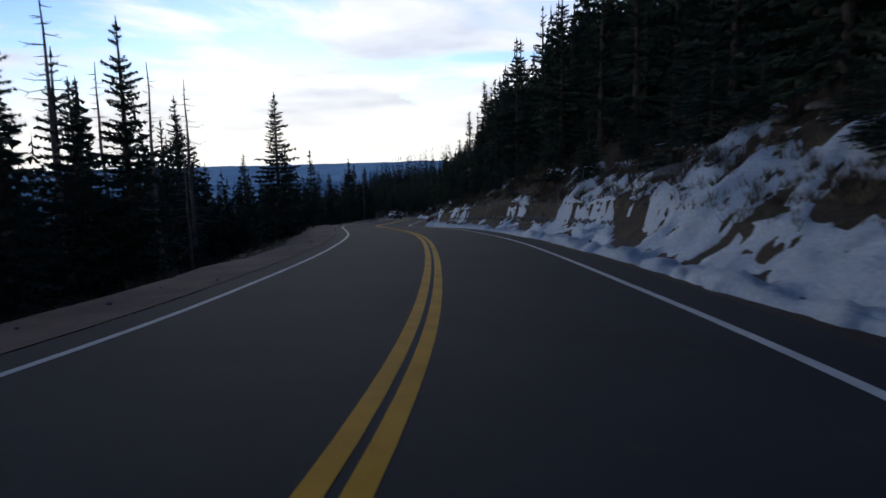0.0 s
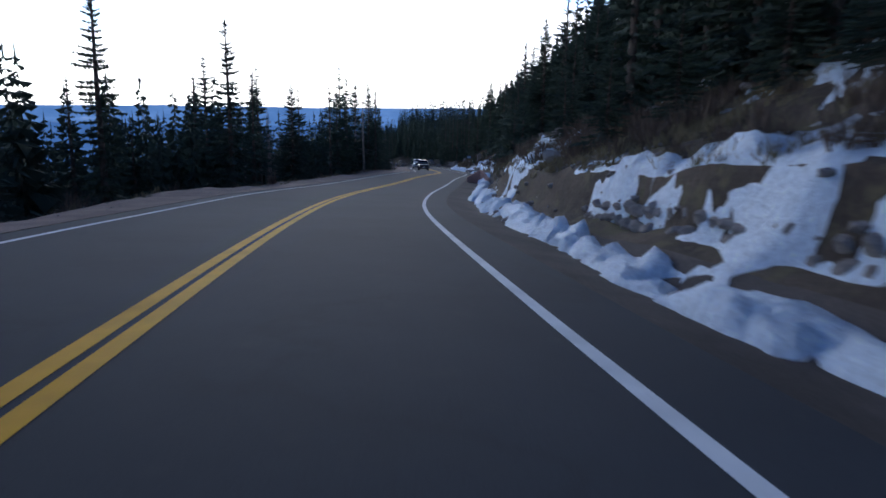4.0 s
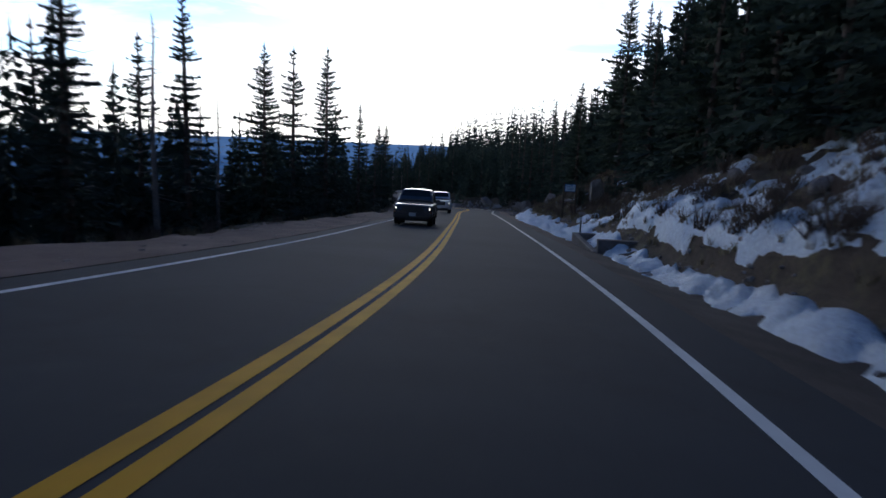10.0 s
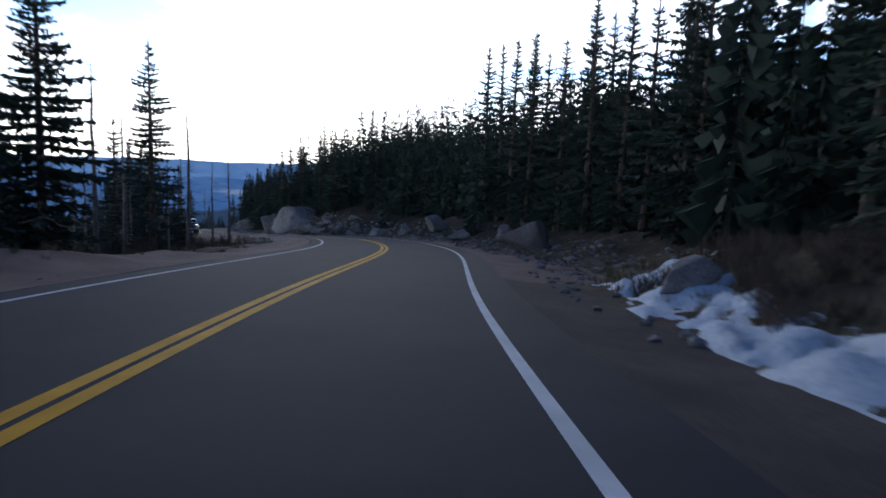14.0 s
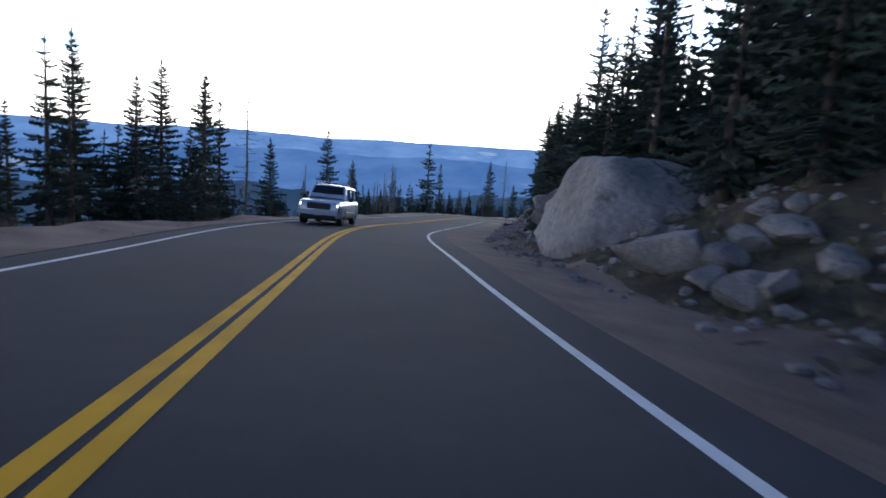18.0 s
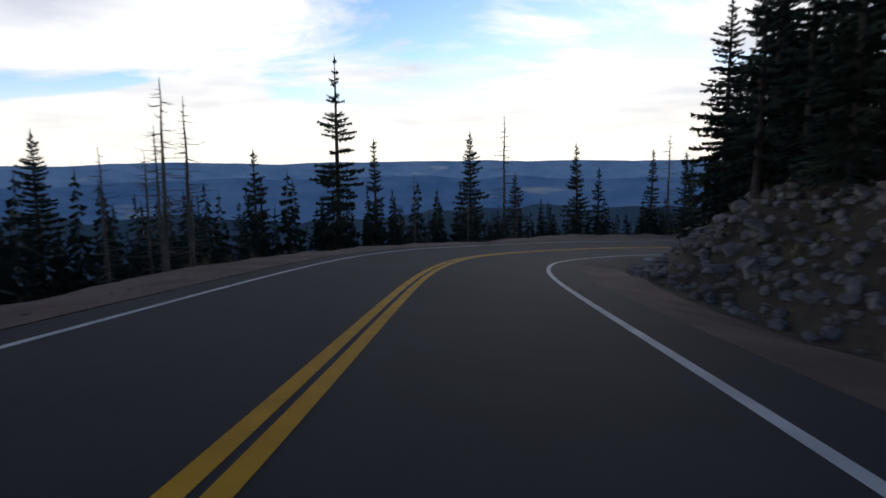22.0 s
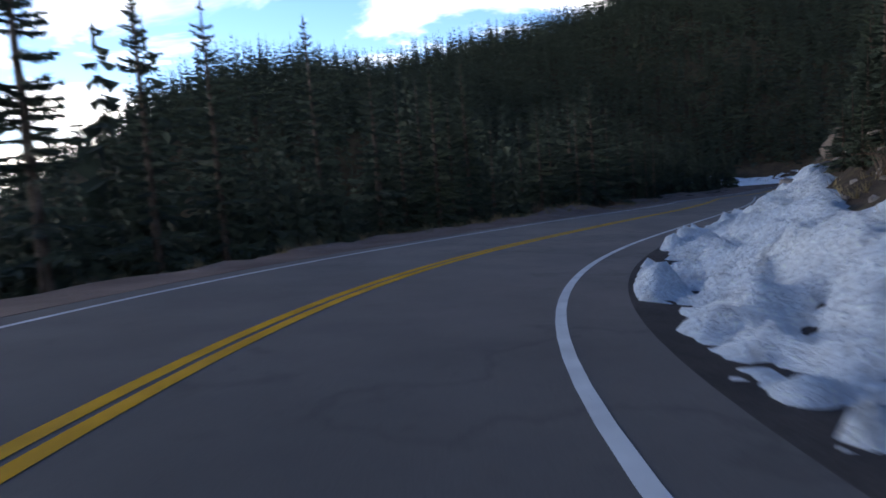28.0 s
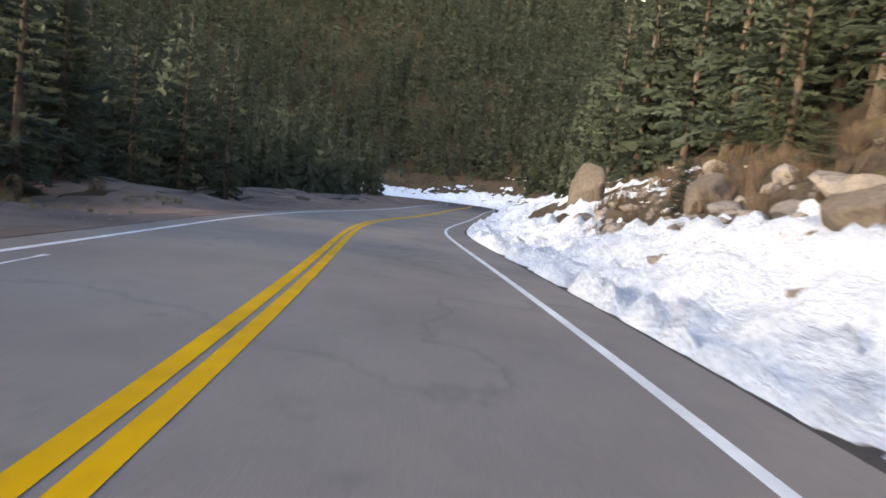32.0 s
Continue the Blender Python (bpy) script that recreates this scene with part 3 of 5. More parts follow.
def make_asphalt():
    m, nt, b = material("asphalt", 0.9)
    b.inputs["Specular IOR Level"].default_value = 0.15
    a = ramp(nt, nz(nt, 0.35, 5), [(0.3, (0.030, 0.034, 0.041)), (0.7, (0.042, 0.047, 0.055))])
    c = ramp(nt, nz(nt, 90, 3, 0.8), [(0.3, (0.7,) * 3), (0.7, (1.3,) * 3)])
    col = mix(nt, 0.9, a, c, "MULTIPLY")
    # multiplies the base colour brighter and warmer in place of glare
    glare_gain = nt.nodes.new("ShaderNodeAttribute")
    glare_gain.attribute_name = "glare_gain"
    col = mix(nt, glare_gain.outputs["Fac"], col, mix(nt, 1.0, col, (6.4, 4.9, 3.7), "MULTIPLY"))
    seal = ramp(nt, nz(nt, 0.12, 7, 0.55), [(0.492, (0, 0, 0)), (0.5, (0.22,) * 3), (0.508, (0, 0, 0))])
    col = mix(nt, seal, col, (0.024, 0.023, 0.023))
    pale = ramp(nt, nz(nt, 2.2, 3), [(0.62, (0, 0, 0)), (0.8, (0.35,) * 3)])
    col = mix(nt, pale, col, (0.07, 0.067, 0.064))
    nt.links.new(col, b.inputs["Base Color"])
    bump(nt, b, nz(nt, 120, 3, 0.8), 0.35, 0.006)
    return m


def make_line(name, colour, worn):
    m, nt, b = material(name, 0.8)
    b.inputs["Specular IOR Level"].default_value = 0.15
    f = ramp(nt, nz(nt, 9, 6, 0.75), [(0.28, (1, 1, 1)), (0.4, (0, 0, 0))])
    a = ramp(nt, nz(nt, 1.5, 4), [(0.3, tuple(c * 0.72 for c in colour)), (0.7, colour)])
    nt.links.new(mix(nt, f, a, worn), b.inputs["Base Color"])
    bump(nt, b, nz(nt, 60, 3), 0.3, 0.003)
    return m


ASPHALT = make_asphalt()
YELLOW = make_line("yellow_line_paint", (0.80, 0.40, 0.004), (0.50, 0.25, 0.012))
WHITE = make_line("white_line_paint", (0.80, 0.80, 0.79), (0.36, 0.36, 0.36))
DARK_GRAVEL = two_tone("dark_gravel", (0.055, 0.046, 0.042), (0.105, 0.085, 0.074), 0.6, 26, 0.95, (0.7, 0.03))
GRAVEL = two_tone("pink_gravel", (0.15, 0.10, 0.082), (0.26, 0.182, 0.15), 0.5, 28, 0.95, (0.7, 0.03))
SLOPE = two_tone("slope_earth", (0.050, 0.037, 0.028), (0.115, 0.084, 0.060), 0.35, 9, 0.95, (0.8, 0.08), (1.6, 0.52, 0.62, (0.105, 0.088, 0.048)))
FOREST_FLOOR = two_tone("forest_floor", (0.035, 0.027, 0.018), (0.08, 0.062, 0.04), 0.4, 6, 0.95, (0.7, 0.08), (0.9, 0.55, 0.65, (0.06, 0.065, 0.03)))
# the blue of the skylight is put into the snow's base colour
SNOW = two_tone("old_snow", (0.76, 0.86, 0.97), (0.86, 0.93, 0.99), 0.8, 11, 0.6, (1.0, 0.14), None, 0.5)
GRANITE = two_tone("pink_granite", (0.195, 0.17, 0.153), (0.37, 0.328, 0.30), 0.7, 14, 0.9, (0.6, 0.05), (2.3, 0.56, 0.7, (0.10, 0.085, 0.075)))
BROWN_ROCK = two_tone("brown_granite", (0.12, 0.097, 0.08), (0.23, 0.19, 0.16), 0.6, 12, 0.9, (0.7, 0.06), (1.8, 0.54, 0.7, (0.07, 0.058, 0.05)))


def crack(mat, scale, width, colour):
    """Thin dark joints through the rock."""
    nt = mat.node_tree
    b = nt.nodes["Principled BSDF"]
    old = b.inputs["Base Color"].links[0].from_socket
    v = nt.nodes.new("ShaderNodeTexVoronoi")
    v.feature = "DISTANCE_TO_EDGE"
    v.inputs["Scale"].default_value = scale
    tc = nt.nodes.new("ShaderNodeTexCoord")
    w = nt.nodes.new("ShaderNodeTexNoise")
    w.inputs["Scale"].default_value, w.inputs["Detail"].default_value = 2.0, 5
    nt.links.new(tc.outputs["Object"], w.inputs["Vector"])
    nt.links.new(mix(nt, 0.35, tc.outputs["Object"], w.outputs["Color"]), v.inputs["Vector"])
    f = ramp(nt, v.outputs["Distance"], [(0.0, (1, 1, 1)), (width, (0, 0, 0))])
    nt.links.new(mix(nt, f, old, colour), b.inputs["Base Color"])


crack(GRANITE, 0.45, 0.006, (0.05, 0.04, 0.035))
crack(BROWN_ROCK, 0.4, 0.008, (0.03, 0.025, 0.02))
CONCRETE = two_tone("red_concrete", (0.30, 0.18, 0.15), (0.42, 0.26, 0.22), 0.9, 18, 0.9, (0.3, 0.01), (1.3, 0.58, 0.75, (0.13, 0.075, 0.065)))
BARK = two_tone("grey_brown_bark", (0.06, 0.045, 0.035), (0.15, 0.12, 0.10), 3, 25, 0.95, (0.8, 0.03))
DEADWOOD = two_tone("weathered_dead_wood", (0.16, 0.13, 0.11), (0.30, 0.26, 0.22), 2, 20, 0.9, (0.6, 0.02))
NEEDLES = varied("spruce_needles", (0.026, 0.040, 0.027), (0.054, 0.076, 0.050))
NEEDLES_FAR = varied("far_spruce_needles", (0.023, 0.037, 0.029), (0.046, 0.066, 0.051))
GRASS = varied("dry_grass", (0.16, 0.12, 0.06), (0.30, 0.23, 0.12))
SHRUB = varied("bare_shrub_twigs", (0.07, 0.05, 0.04), (0.14, 0.10, 0.075))


# ---- mesh helpers ----
def mesh_from(name, verts, faces, mat, smooth=False):
    me = bpy.data.meshes.new(name)
    if isinstance(verts, np.ndarray):
        verts = verts.reshape(-1, 3).tolist()
    me.from_pydata(verts, [], faces)
    me.materials.append(mat)
    if smooth:
        me.polygons.foreach_set("use_smooth", [True] * len(me.polygons))
    me.update()
    return me


def part(name, bm, mat, parent, label=""):
    """A bmesh, or a ready mesh, as one object under a thing or part."""
    if isinstance(bm, bpy.types.Mesh):
        me = bm
    else:
        me = bpy.data.meshes.new(name)
        bm.normal_update()
        bm.to_mesh(me)
        bm.free()
        me.materials.append(mat)
    ob = new(name, me)
    ob.parent = parent
    if label:
        ob["label"] = label
    return ob


def strip(name, stations, offsets, height, mat, smooth=True):
    """A ribbon along the road: height(s, d) gives world z when it is a function, else metres above the road."""
    S, D = np.meshgrid(stations, offsets, indexing="ij")
    p = on_road(S.ravel(), D.ravel())
    p[:, 2] = height(S.ravel(), D.ravel(), p) if callable(height) else p[:, 2] + height
    n, k = len(stations), len(offsets)
    i = (np.arange(n - 1)[:, None] * k + np.arange(k - 1)[None]).ravel()
    f = np.stack([i, i + 1, i + k + 1, i + k], -1).tolist()
    return new(name, mesh_from(name, p, f, mat, smooth))


def strip_z(s, d, p):
    return np.interp(s, _sg, _rz) + np.clip(d, -6, 6) * np.interp(s, _sg, _bk) + land(s, d) + rough(p[:, 0], p[:, 1], d)


# ---- ground, road, verges ----
S_END = float(_sg[-1]) - 2
STN = np.arange(-58.0, S_END, 1.0)


def build_ground():
    lo = np.array([_rx.min(), _ry.min()]) - 150
    hi = np.array([_rx.max() + 150, _ry.max() + 330])
    step = 2.5
    xs = np.arange(lo[0], hi[0], step)
    ys = np.arange(lo[1], hi[1], step)
    far = np.array([60, 140, 250, 450, 700, 1000, 1700, 3000, 4800.0])
    xs = np.concatenate([lo[0] - far[::-1], xs, xs[-1] + far])
    ys = np.concatenate([lo[1] - far[::-1], ys, ys[-1] + far])
    X, Y = np.meshgrid(xs, ys, indexing="ij")
    z = ground_z(X.ravel(), Y.ravel())
    s, d = nearest(X.ravel(), Y.ravel())
    z -= 1.3 * (np.clip((16.5 - d) / 1.5, 0, 1) * np.clip((d + 15.0) / 1.5, 0, 1))
    out = np.maximum(np.maximum(lo[0] - X, X - hi[0]), np.maximum(lo[1] - Y, Y - hi[1])).ravel()
    w = np.clip(out / 900, 0, 1)
    z = z * (1 - w) + w * (-440)
    k = len(ys)
    i = (np.arange(len(xs) - 1)[:, None] * k + np.arange(k - 1)[None]).ravel()
    f = np.stack([i, i + k, i + k + 1, i + 1], -1).tolist()
    ob = new("ground", mesh_from("ground", np.stack([X.ravel(), Y.ravel(), z], -1), f, FOREST_FLOOR, True))
    tagged(ob, "dark brown forest floor falling away below the mountain road", "ground", kind="structure")


build_ground()
road_offs = np.array([-3.95, -3.3, -2, -1, 0, 1, 2, 3.3, 4.2])
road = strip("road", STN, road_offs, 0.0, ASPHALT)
# paler last stretch: glare brightness painted into the asphalt colour, fading at the far bend
road.data.attributes.new("glare_gain", "FLOAT", "POINT").data.foreach_set("value", np.repeat(np.interp(STN, [380, 425, 520, 548], [0, 1, 1, 0.15]), len(road_offs)))
tagged(road, "worn dark grey asphalt mountain road, two lanes", "road", kind="structure")
edge = strip("road_edge", STN, np.array([-4.1, -3.95]), lambda s, d, p: p[:, 2] - 0.09 * (d < -4.0), ASPHALT)
tagged(edge, "crumbled low edge of the asphalt", "road edge", kind="structure")
BEND_S, BEND_D = [-60, 265, 305, 345, 365, 390, 410, 600], [0, 0, 0.0, 0.0, 0.08, 0.08, 0, 0]
RIGHT_LINE = ([-60, 150, 265, 300, 340, 385, 410, 600], [3.35, 3.33, 3.4, 3.31, 3.29, 3.32, 3.3, 3.35])
LEFT_LINE = ([-60, 150, 265, 300, 340, 385, 410, 600], [-3.35, -3.35, -3.29, -3.32, -3.27, -3.12, -3.35, -3.35])
for nm, off, width, mat, lab in (("yellow_line", (BEND_S, [q - 0.112 for q in BEND_D]), 0.155, YELLOW, "solid yellow line of the double centre marking, worn paint"),
                                 ("yellow_line", (BEND_S, [q + 0.112 for q in BEND_D]), 0.155, YELLOW, "solid yellow line of the double centre marking, worn paint"),
                                 ("white_edge_line", LEFT_LINE, 0.11, WHITE, "thin white edge line on the valley side of the road"),
                                 ("white_edge_line", RIGHT_LINE, 0.13, WHITE, "white edge line on the uphill side of the road")):
    S = np.arange(-58.0, S_END, 0.5)
    D = np.array([-width / 2, width / 2])
    way = np.interp(S, *off) if isinstance(off, tuple) else np.full(len(S), off)
    q = on_road(np.repeat(S, 2), (way[:, None] + D[None]).ravel(), 0.005)
    tagged(new(nm, mesh_from(nm, q, [(2 * k, 2 * k + 1, 2 * k + 3, 2 * k + 2) for k in range(len(S) - 1)], mat, True)), lab, "road marking", kind="structure")
tagged(strip("left_shoulder", STN, np.array([-4.02, -4.5, -5.0, -5.5, -6.0, -6.5, -7.0, -7.5, -8.0])[::-1], strip_z, GRAVEL), "pinkish gravel shoulder on the valley side", "shoulder", kind="structure")
tagged(strip("left_embankment", STN, np.arange(-16.0, -7.9, 0.8), lambda s, d, p: strip_z(s, d, p) - 0.3 * np.clip((-d - 14.5) / 1.5, 0, 1) - 0.004, FOREST_FLOOR), "dark earth embankment below the road", "embankment", kind="structure")
tagged(strip("right_shoulder", np.arange(-58.0, 206.5, 1.0), np.array([4.2, 4.5, 4.9, 5.3, 5.8]), strip_z, DARK_GRAVEL), "dark gravel shoulder at the foot of the bank", "shoulder", kind="structure")
tagged(strip("right_shoulder", np.arange(206.0, 347.5, 1.0), np.array([4.2, 4.5, 4.9, 5.3, 5.8]), strip_z, GRAVEL), "reddish gravel shoulder at the foot of the bank", "shoulder", kind="structure")
tagged(strip("right_shoulder", np.arange(347.0, S_END, 1.0), np.array([4.2, 4.5, 4.9, 5.3, 5.8]), strip_z, DARK_GRAVEL), "dark wet gravel shoulder in front of the snow", "shoulder", kind="structure")


def gravel_apron(name, s0, s1, inner, outer, label):
    """Loose gravel spread over the flat ground beside the shoulder, out to an uneven edge."""
    st = np.arange(s0, s1, 0.8)
    f = np.linspace(0, 1, 9)
    lo, hi = np.interp(st, *inner), np.interp(st, *outer) + 0.35 * vnoise(st / 2.3, 0 * st, 83)
    D = lo[:, None] + (hi - lo)[:, None] * f[None]
    p = on_road(np.repeat(st, 9), D.ravel())
    S, d = np.repeat(st, 9), D.ravel()
    p[:, 2] = strip_z(S, d, p) + np.where(d > 0, 0.12 * fbm(p[:, 0] / .6, p[:, 1] / .6, 21, 3) * np.clip((d - 6.5) / 2, 0, 1), 0) + 0.012 - 0.05 * np.tile(f == 1, len(st))
    i = (np.arange(len(st) - 1)[:, None] * 9 + np.arange(8)[None]).ravel()
    q = np.stack([i, i + 1, i + 10, i + 9], -1)
    tagged(new(name, mesh_from(name, p, (q if hi[0] > lo[0] else q[:, ::-1]).tolist(), GRAVEL, True)), label, "gravel", kind="structure")


gravel_apron("right_verge", 207, 318, ([200, 330], [5.75, 5.75]), (ST, FOOT + 0.35), "pinkish gravel verge in front of the boulders")
gravel_apron("gravel_lot", 458, 606, ([458, 606], [-7.9, -7.9]), ([458, 480, 606], [-8.6, -15.5, -15.5]), "pale pinkish gravel inside the far bend")
tagged(strip("right_bank", np.arange(-58.0, S_END, 0.7), np.concatenate([np.arange(5.78, 7.6, 0.15), np.arange(7.7, 17.6, 0.45)]), lambda s, d, p: strip_z(s, d, p) + 0.12 * fbm(p[:, 0] / .6, p[:, 1] / .6, 21, 3) * np.clip((d - 6.5) / 2, 0, 1) - 0.3 * np.clip((d - 16) / 1.5, 0, 1) - 0.003, SLOPE), "brown earth and dry grass cut bank beside the road", "bank", kind="structure")


# ---- snow ----
SNOW_S = np.array([-60, 0, 38, 62, 70, 80, 87, 103, 110, 125, 145, 156, 165, 185, 205, 213, 350, 360, 368, 392, 430, 470, 520, 570])
SNOW_C = np.array([0.2, 0.30, -0.15, -0.2, 0.1, -0.3, -0.9, -0.2, 0.48, 0.5, 0.5, -0.1, -0.25, -0.35, -0.5, -1.5, -1.5, -1.2, 0.1, 0.42, 0.22, 0.08, 0.15, 0.1])
BERM_C = np.array([.9, .9, .9, .8, .85, .9, .9, .9, .9, .9, .7, .85, .9, .8, .5, -2, -2, -.3, .9, 1, 1, 1, 1, 1])


def build_snow(name, s0, s1, label):
    st, of = np.arange(s0, s1, 0.22), np.concatenate([np.arange(4.25, 9, 0.18), np.arange(9.1, 17.5, 0.3)])
    S, D = np.meshgrid(st, of, indexing="ij")
    s, d = S.ravel(), D.ravel()
    p = on_road(s, d)
    z = strip_z(s, d, p) + 0.12 * fbm(p[:, 0] / .6, p[:, 1] / .6, 21, 3) * np.clip((d - 6.5) / 2, 0, 1)
    x, y = p[:, 0], p[:, 1]
    foot = np.interp(s, ST, FOOT) - np.interp(s, [-60, 30, 52, 66, 355, 368, 385, 400, 425, 445], [.75, .7, .35, 0, .4, .6, .4, -.2, -.1, .3])  # the ridge lies close to the asphalt at first
    streak = fbm((s + 0.8 * d) / 3.2, (d - 0.25 * s) / 1.3, 31, 4) * 0.62 + 0.35 * fbm(s / 9, d / 5, 37, 2) + 0.22 * fbm(s / .55, d / .45, 39, 2)
    drift = 0.45 * np.exp(-((s - 18) / 4.5) ** 2)
    heavy = np.clip((s - 362) / 10, 0, 1)
    cover = np.interp(s, SNOW_S, SNOW_C) + drift + streak - (0.25 + 0.4 * heavy + np.interp(s, [50, 62, 100, 108, 145, 156], [.45, 0, 0, -.2, -.2, 0])) * np.clip((d - 9.0) / 5, 0, 1)
    cover = cover - np.interp(s, [410, 417, 438, 445], [0, 1.5, 1.5, 0]) * np.clip((d - 7.8) / 1.2, 0, 1)  # dark woods come low down here
    mid = foot + 0.36 + 0.12 * vnoise(s / 4, 0 * s, 41)
    wid = (0.40 + 0.08 * vnoise(s / 2.5, 0 * s, 43)) * (1 + 1.2 * heavy) * np.interp(s, [95, 110, 150, 160], [1, 1.25, 1.3, 1.9])
    bc = np.interp(s, SNOW_S, BERM_C)
    berm = (1 - ((d - mid - 0.3 * heavy) / wid) ** 2) * np.maximum(bc, 0.05) + np.minimum(bc, 0) + 0.20 * fbm(x / 1.3, y / 1.3, 47, 3) + 0.28 * fbm((s - 1.2 * d) / .45, (d + s) / 1.4, 49, 2)
    gap = np.where((d > mid) & (d < mid + 0.8), 0.95 * (1 - heavy) * np.interp(s, [25, 45, 92, 106], [0, .5, .55, 1]), 0)
    m = np.maximum(berm * 1.05, cover - gap)
    m = np.where((d < foot + 0.1) & (s < 410), np.minimum(m, berm), m)
    m = np.where((s < 157) & (d > foot + 0.75) & (d < foot + 1.15), m - 0.9 * np.clip((s + 5 * vnoise(s / 2, d, 61) - 96) / 10, 0, 1), m)
    thick = np.where(berm > cover, np.interp(s, [140, 160], [0.2, 0.13]), 0.13) + 0.14 * heavy
    lumps = (0.13 * fbm(x / .6, y / .6, 53, 3) + 0.07 * fbm(x / .25, y / .25, 57, 2)) * (1 + 0.6 * heavy)
    h = np.clip(m, -0.5, 1.0) * thick + lumps * np.clip(m * 3, 0, 1)
    p[:, 2] = z + np.where(m > 0, 0.02 + h * 1.1, m * 0.9)
    p[:, 2] = np.where(d < 4.3, np.minimum(p[:, 2], z - 0.05), p[:, 2])
    n, k = len(st), len(of)
    i = (np.arange(n - 1)[:, None] * k + np.arange(k - 1)[None]).ravel()
    f = np.stack([i, i + 1, i + k + 1, i + k], -1)
    keep = (m[f] > -0.03).any(1)
    ids, inv = np.unique(f[keep], return_inverse=True)
    ob = new(name, mesh_from(name, p[ids], inv.reshape(-1, 4).tolist(), SNOW, True))
    tagged(ob, label, "snow", kind="stuff")


build_snow("snow", -55, 214, "thin streaks of old snow on the bank and a ploughed ridge at its foot")
build_snow("snow", 347, S_END - 6, "deep lumpy snow over the rocky bank beside the road")


# ---- trees ----
def conifer_mesh(h, r, seed, gaps=0.15, bare=0.12, droop=0.35, tip=1.0, m=7, step=1.0):
    """Trunk and crown of one spruce: whorls of drooping boughs made of small needle sprays."""
    g = random.Random(seed)
    tv, tf = [], []
    n = 7
    rings = 8
    lean = g.uniform(-0.02, 0.02)
    for k in range(rings + 1):
        q = k / rings
        rad = (0.0115 * h + 0.02) * (1 - q) ** 0.8 + 0.012
        for j in range(n):
            a = 2 * math.pi * j / n
            w = 1 + (0.5 * (1 - q) ** 8 if k == 0 else 0)
            tv.append((rad * w * math.cos(a) + lean * h * q * q, rad * w * math.sin(a), q * h - (0.35 if k == 0 else 0)))
    for k in range(rings):
        for j in range(n):
            a, b = k * n + j, k * n + (j + 1) % n
            tf.append((a, b, b + n, a + n))
    cv, cf = [], []

    def tuft(p, u, v):
        b = len(cv)
        cv.extend((tuple(p - u * 0.5), tuple(p + u * 0.5), tuple(p + v)))
        cf.append((b, b + 1, b + 2))

    def spray(p, d, length, wide, sag):
        """One bough: ragged fingers of needles to both sides, with hanging and rising tufts along it."""
        d = Vector(d).normalized()
        side = d.cross(Vector((0, 0, 1))).normalized()
        pts = []
        for k in range(m + 1):
            q = k / m
            pts.append(p + d * (length * q) + Vector((0, 0, -sag * length * q * q + 0.13 * length * q ** 3)))
        seg = length / m
        for k in range(m):
            q = (k + 0.5) / m
            if q < 0.12:
                continue
            ww = wide * (1.15 - 0.75 * q) * g.uniform(0.6, 1.3)
            c = pts[k].lerp(pts[k + 1], g.uniform(0.2, 0.8))
            for sgn in (-1, 1):
                tuft(c, d * seg * (1.0 if m > 5 else 0.6), side * (sgn * ww) + d * (0.25 * seg + ww * g.uniform(0.3, 0.9)) + Vector((0, 0, g.uniform(-0.7, 0.15) * ww)))
            for _ in range(3 if m > 5 else 2):
                o = side * g.uniform(-0.35, 0.35) * ww + d * seg * g.uniform(-0.4, 0.4)
                tuft(c + o, d * seg * g.uniform(0.7, 1.2), Vector((g.uniform(-.25, .25) * ww, g.uniform(-.25, .25) * ww, -(0.04 + ww * g.uniform(0.25, 0.7)))) + d * 0.35 * seg)
            if g.random() < 0.7:
                tuft(c, d * seg * 0.8, Vector((g.uniform(-.2, .2) * ww, g.uniform(-.2, .2) * ww, 0.05 + ww * g.uniform(0.2, 0.5))) + d * 0.6 * seg)
        for k in (0, m // 2):  # the twig itself
            b = len(cv)
            e = pts[min(m, k + m - m // 2)]
            w = Vector((0, 0, 0.022 + 0.012 * length)) * (1.0 if k == 0 else 0.7)
            cv.extend((tuple(pts[k] - w), tuple(pts[k] + w), tuple(e + w * 0.6), tuple(e - w * 0.6)))
            cf.append((b, b + 1, b + 2, b + 3))
        tuft(pts[m], side * 0.07, d * 0.14 * length * g.uniform(.6, 1.2) + Vector((0, 0, 0.05 * length)))

    z = bare * h
    hole = g.uniform(0, 6.28)
    while z < h * 0.985:
        q = z / h
        reach = r * ((1 - q) ** 0.85) * (0.75 + 0.25 * min(1, (q - bare) / 0.12)) * g.uniform(0.72, 1.12) + 0.07
        nb = max(5, int(9.5 - 4 * q))
        a0 = g.uniform(0, 6.28)
        for j in range(nb):
            if g.random() < gaps:
                continue
            a = a0 + 2 * math.pi * j / nb + g.uniform(-0.35, 0.35)
            L = reach * g.uniform(0.6, 1.15) * (0.82 + 0.45 * noise.noise(Vector((1.6 * math.cos(a), 1.6 * math.sin(a), z * 0.9 + seed))))
            if gaps > 0.3 and math.cos(a - hole) > 0.5:
                L *= 0.55
            up = 0.35 * q - droop * (1 - q) * g.uniform(0.5, 1.2)
            spray(Vector((lean * h * q * q, 0, z + g.uniform(-.08, .08))), (math.cos(a), math.sin(a), up), L, (0.06 + 0.18 * L) * (1.3 if m < 6 else 1.2), 0.22 * (1 - q))
        z += (0.17 + 0.14 * (1 - q)) * (h / 10) ** 0.5 * step
        if g.random() < gaps * 0.5:
            z += 0.35
    b = len(cv)
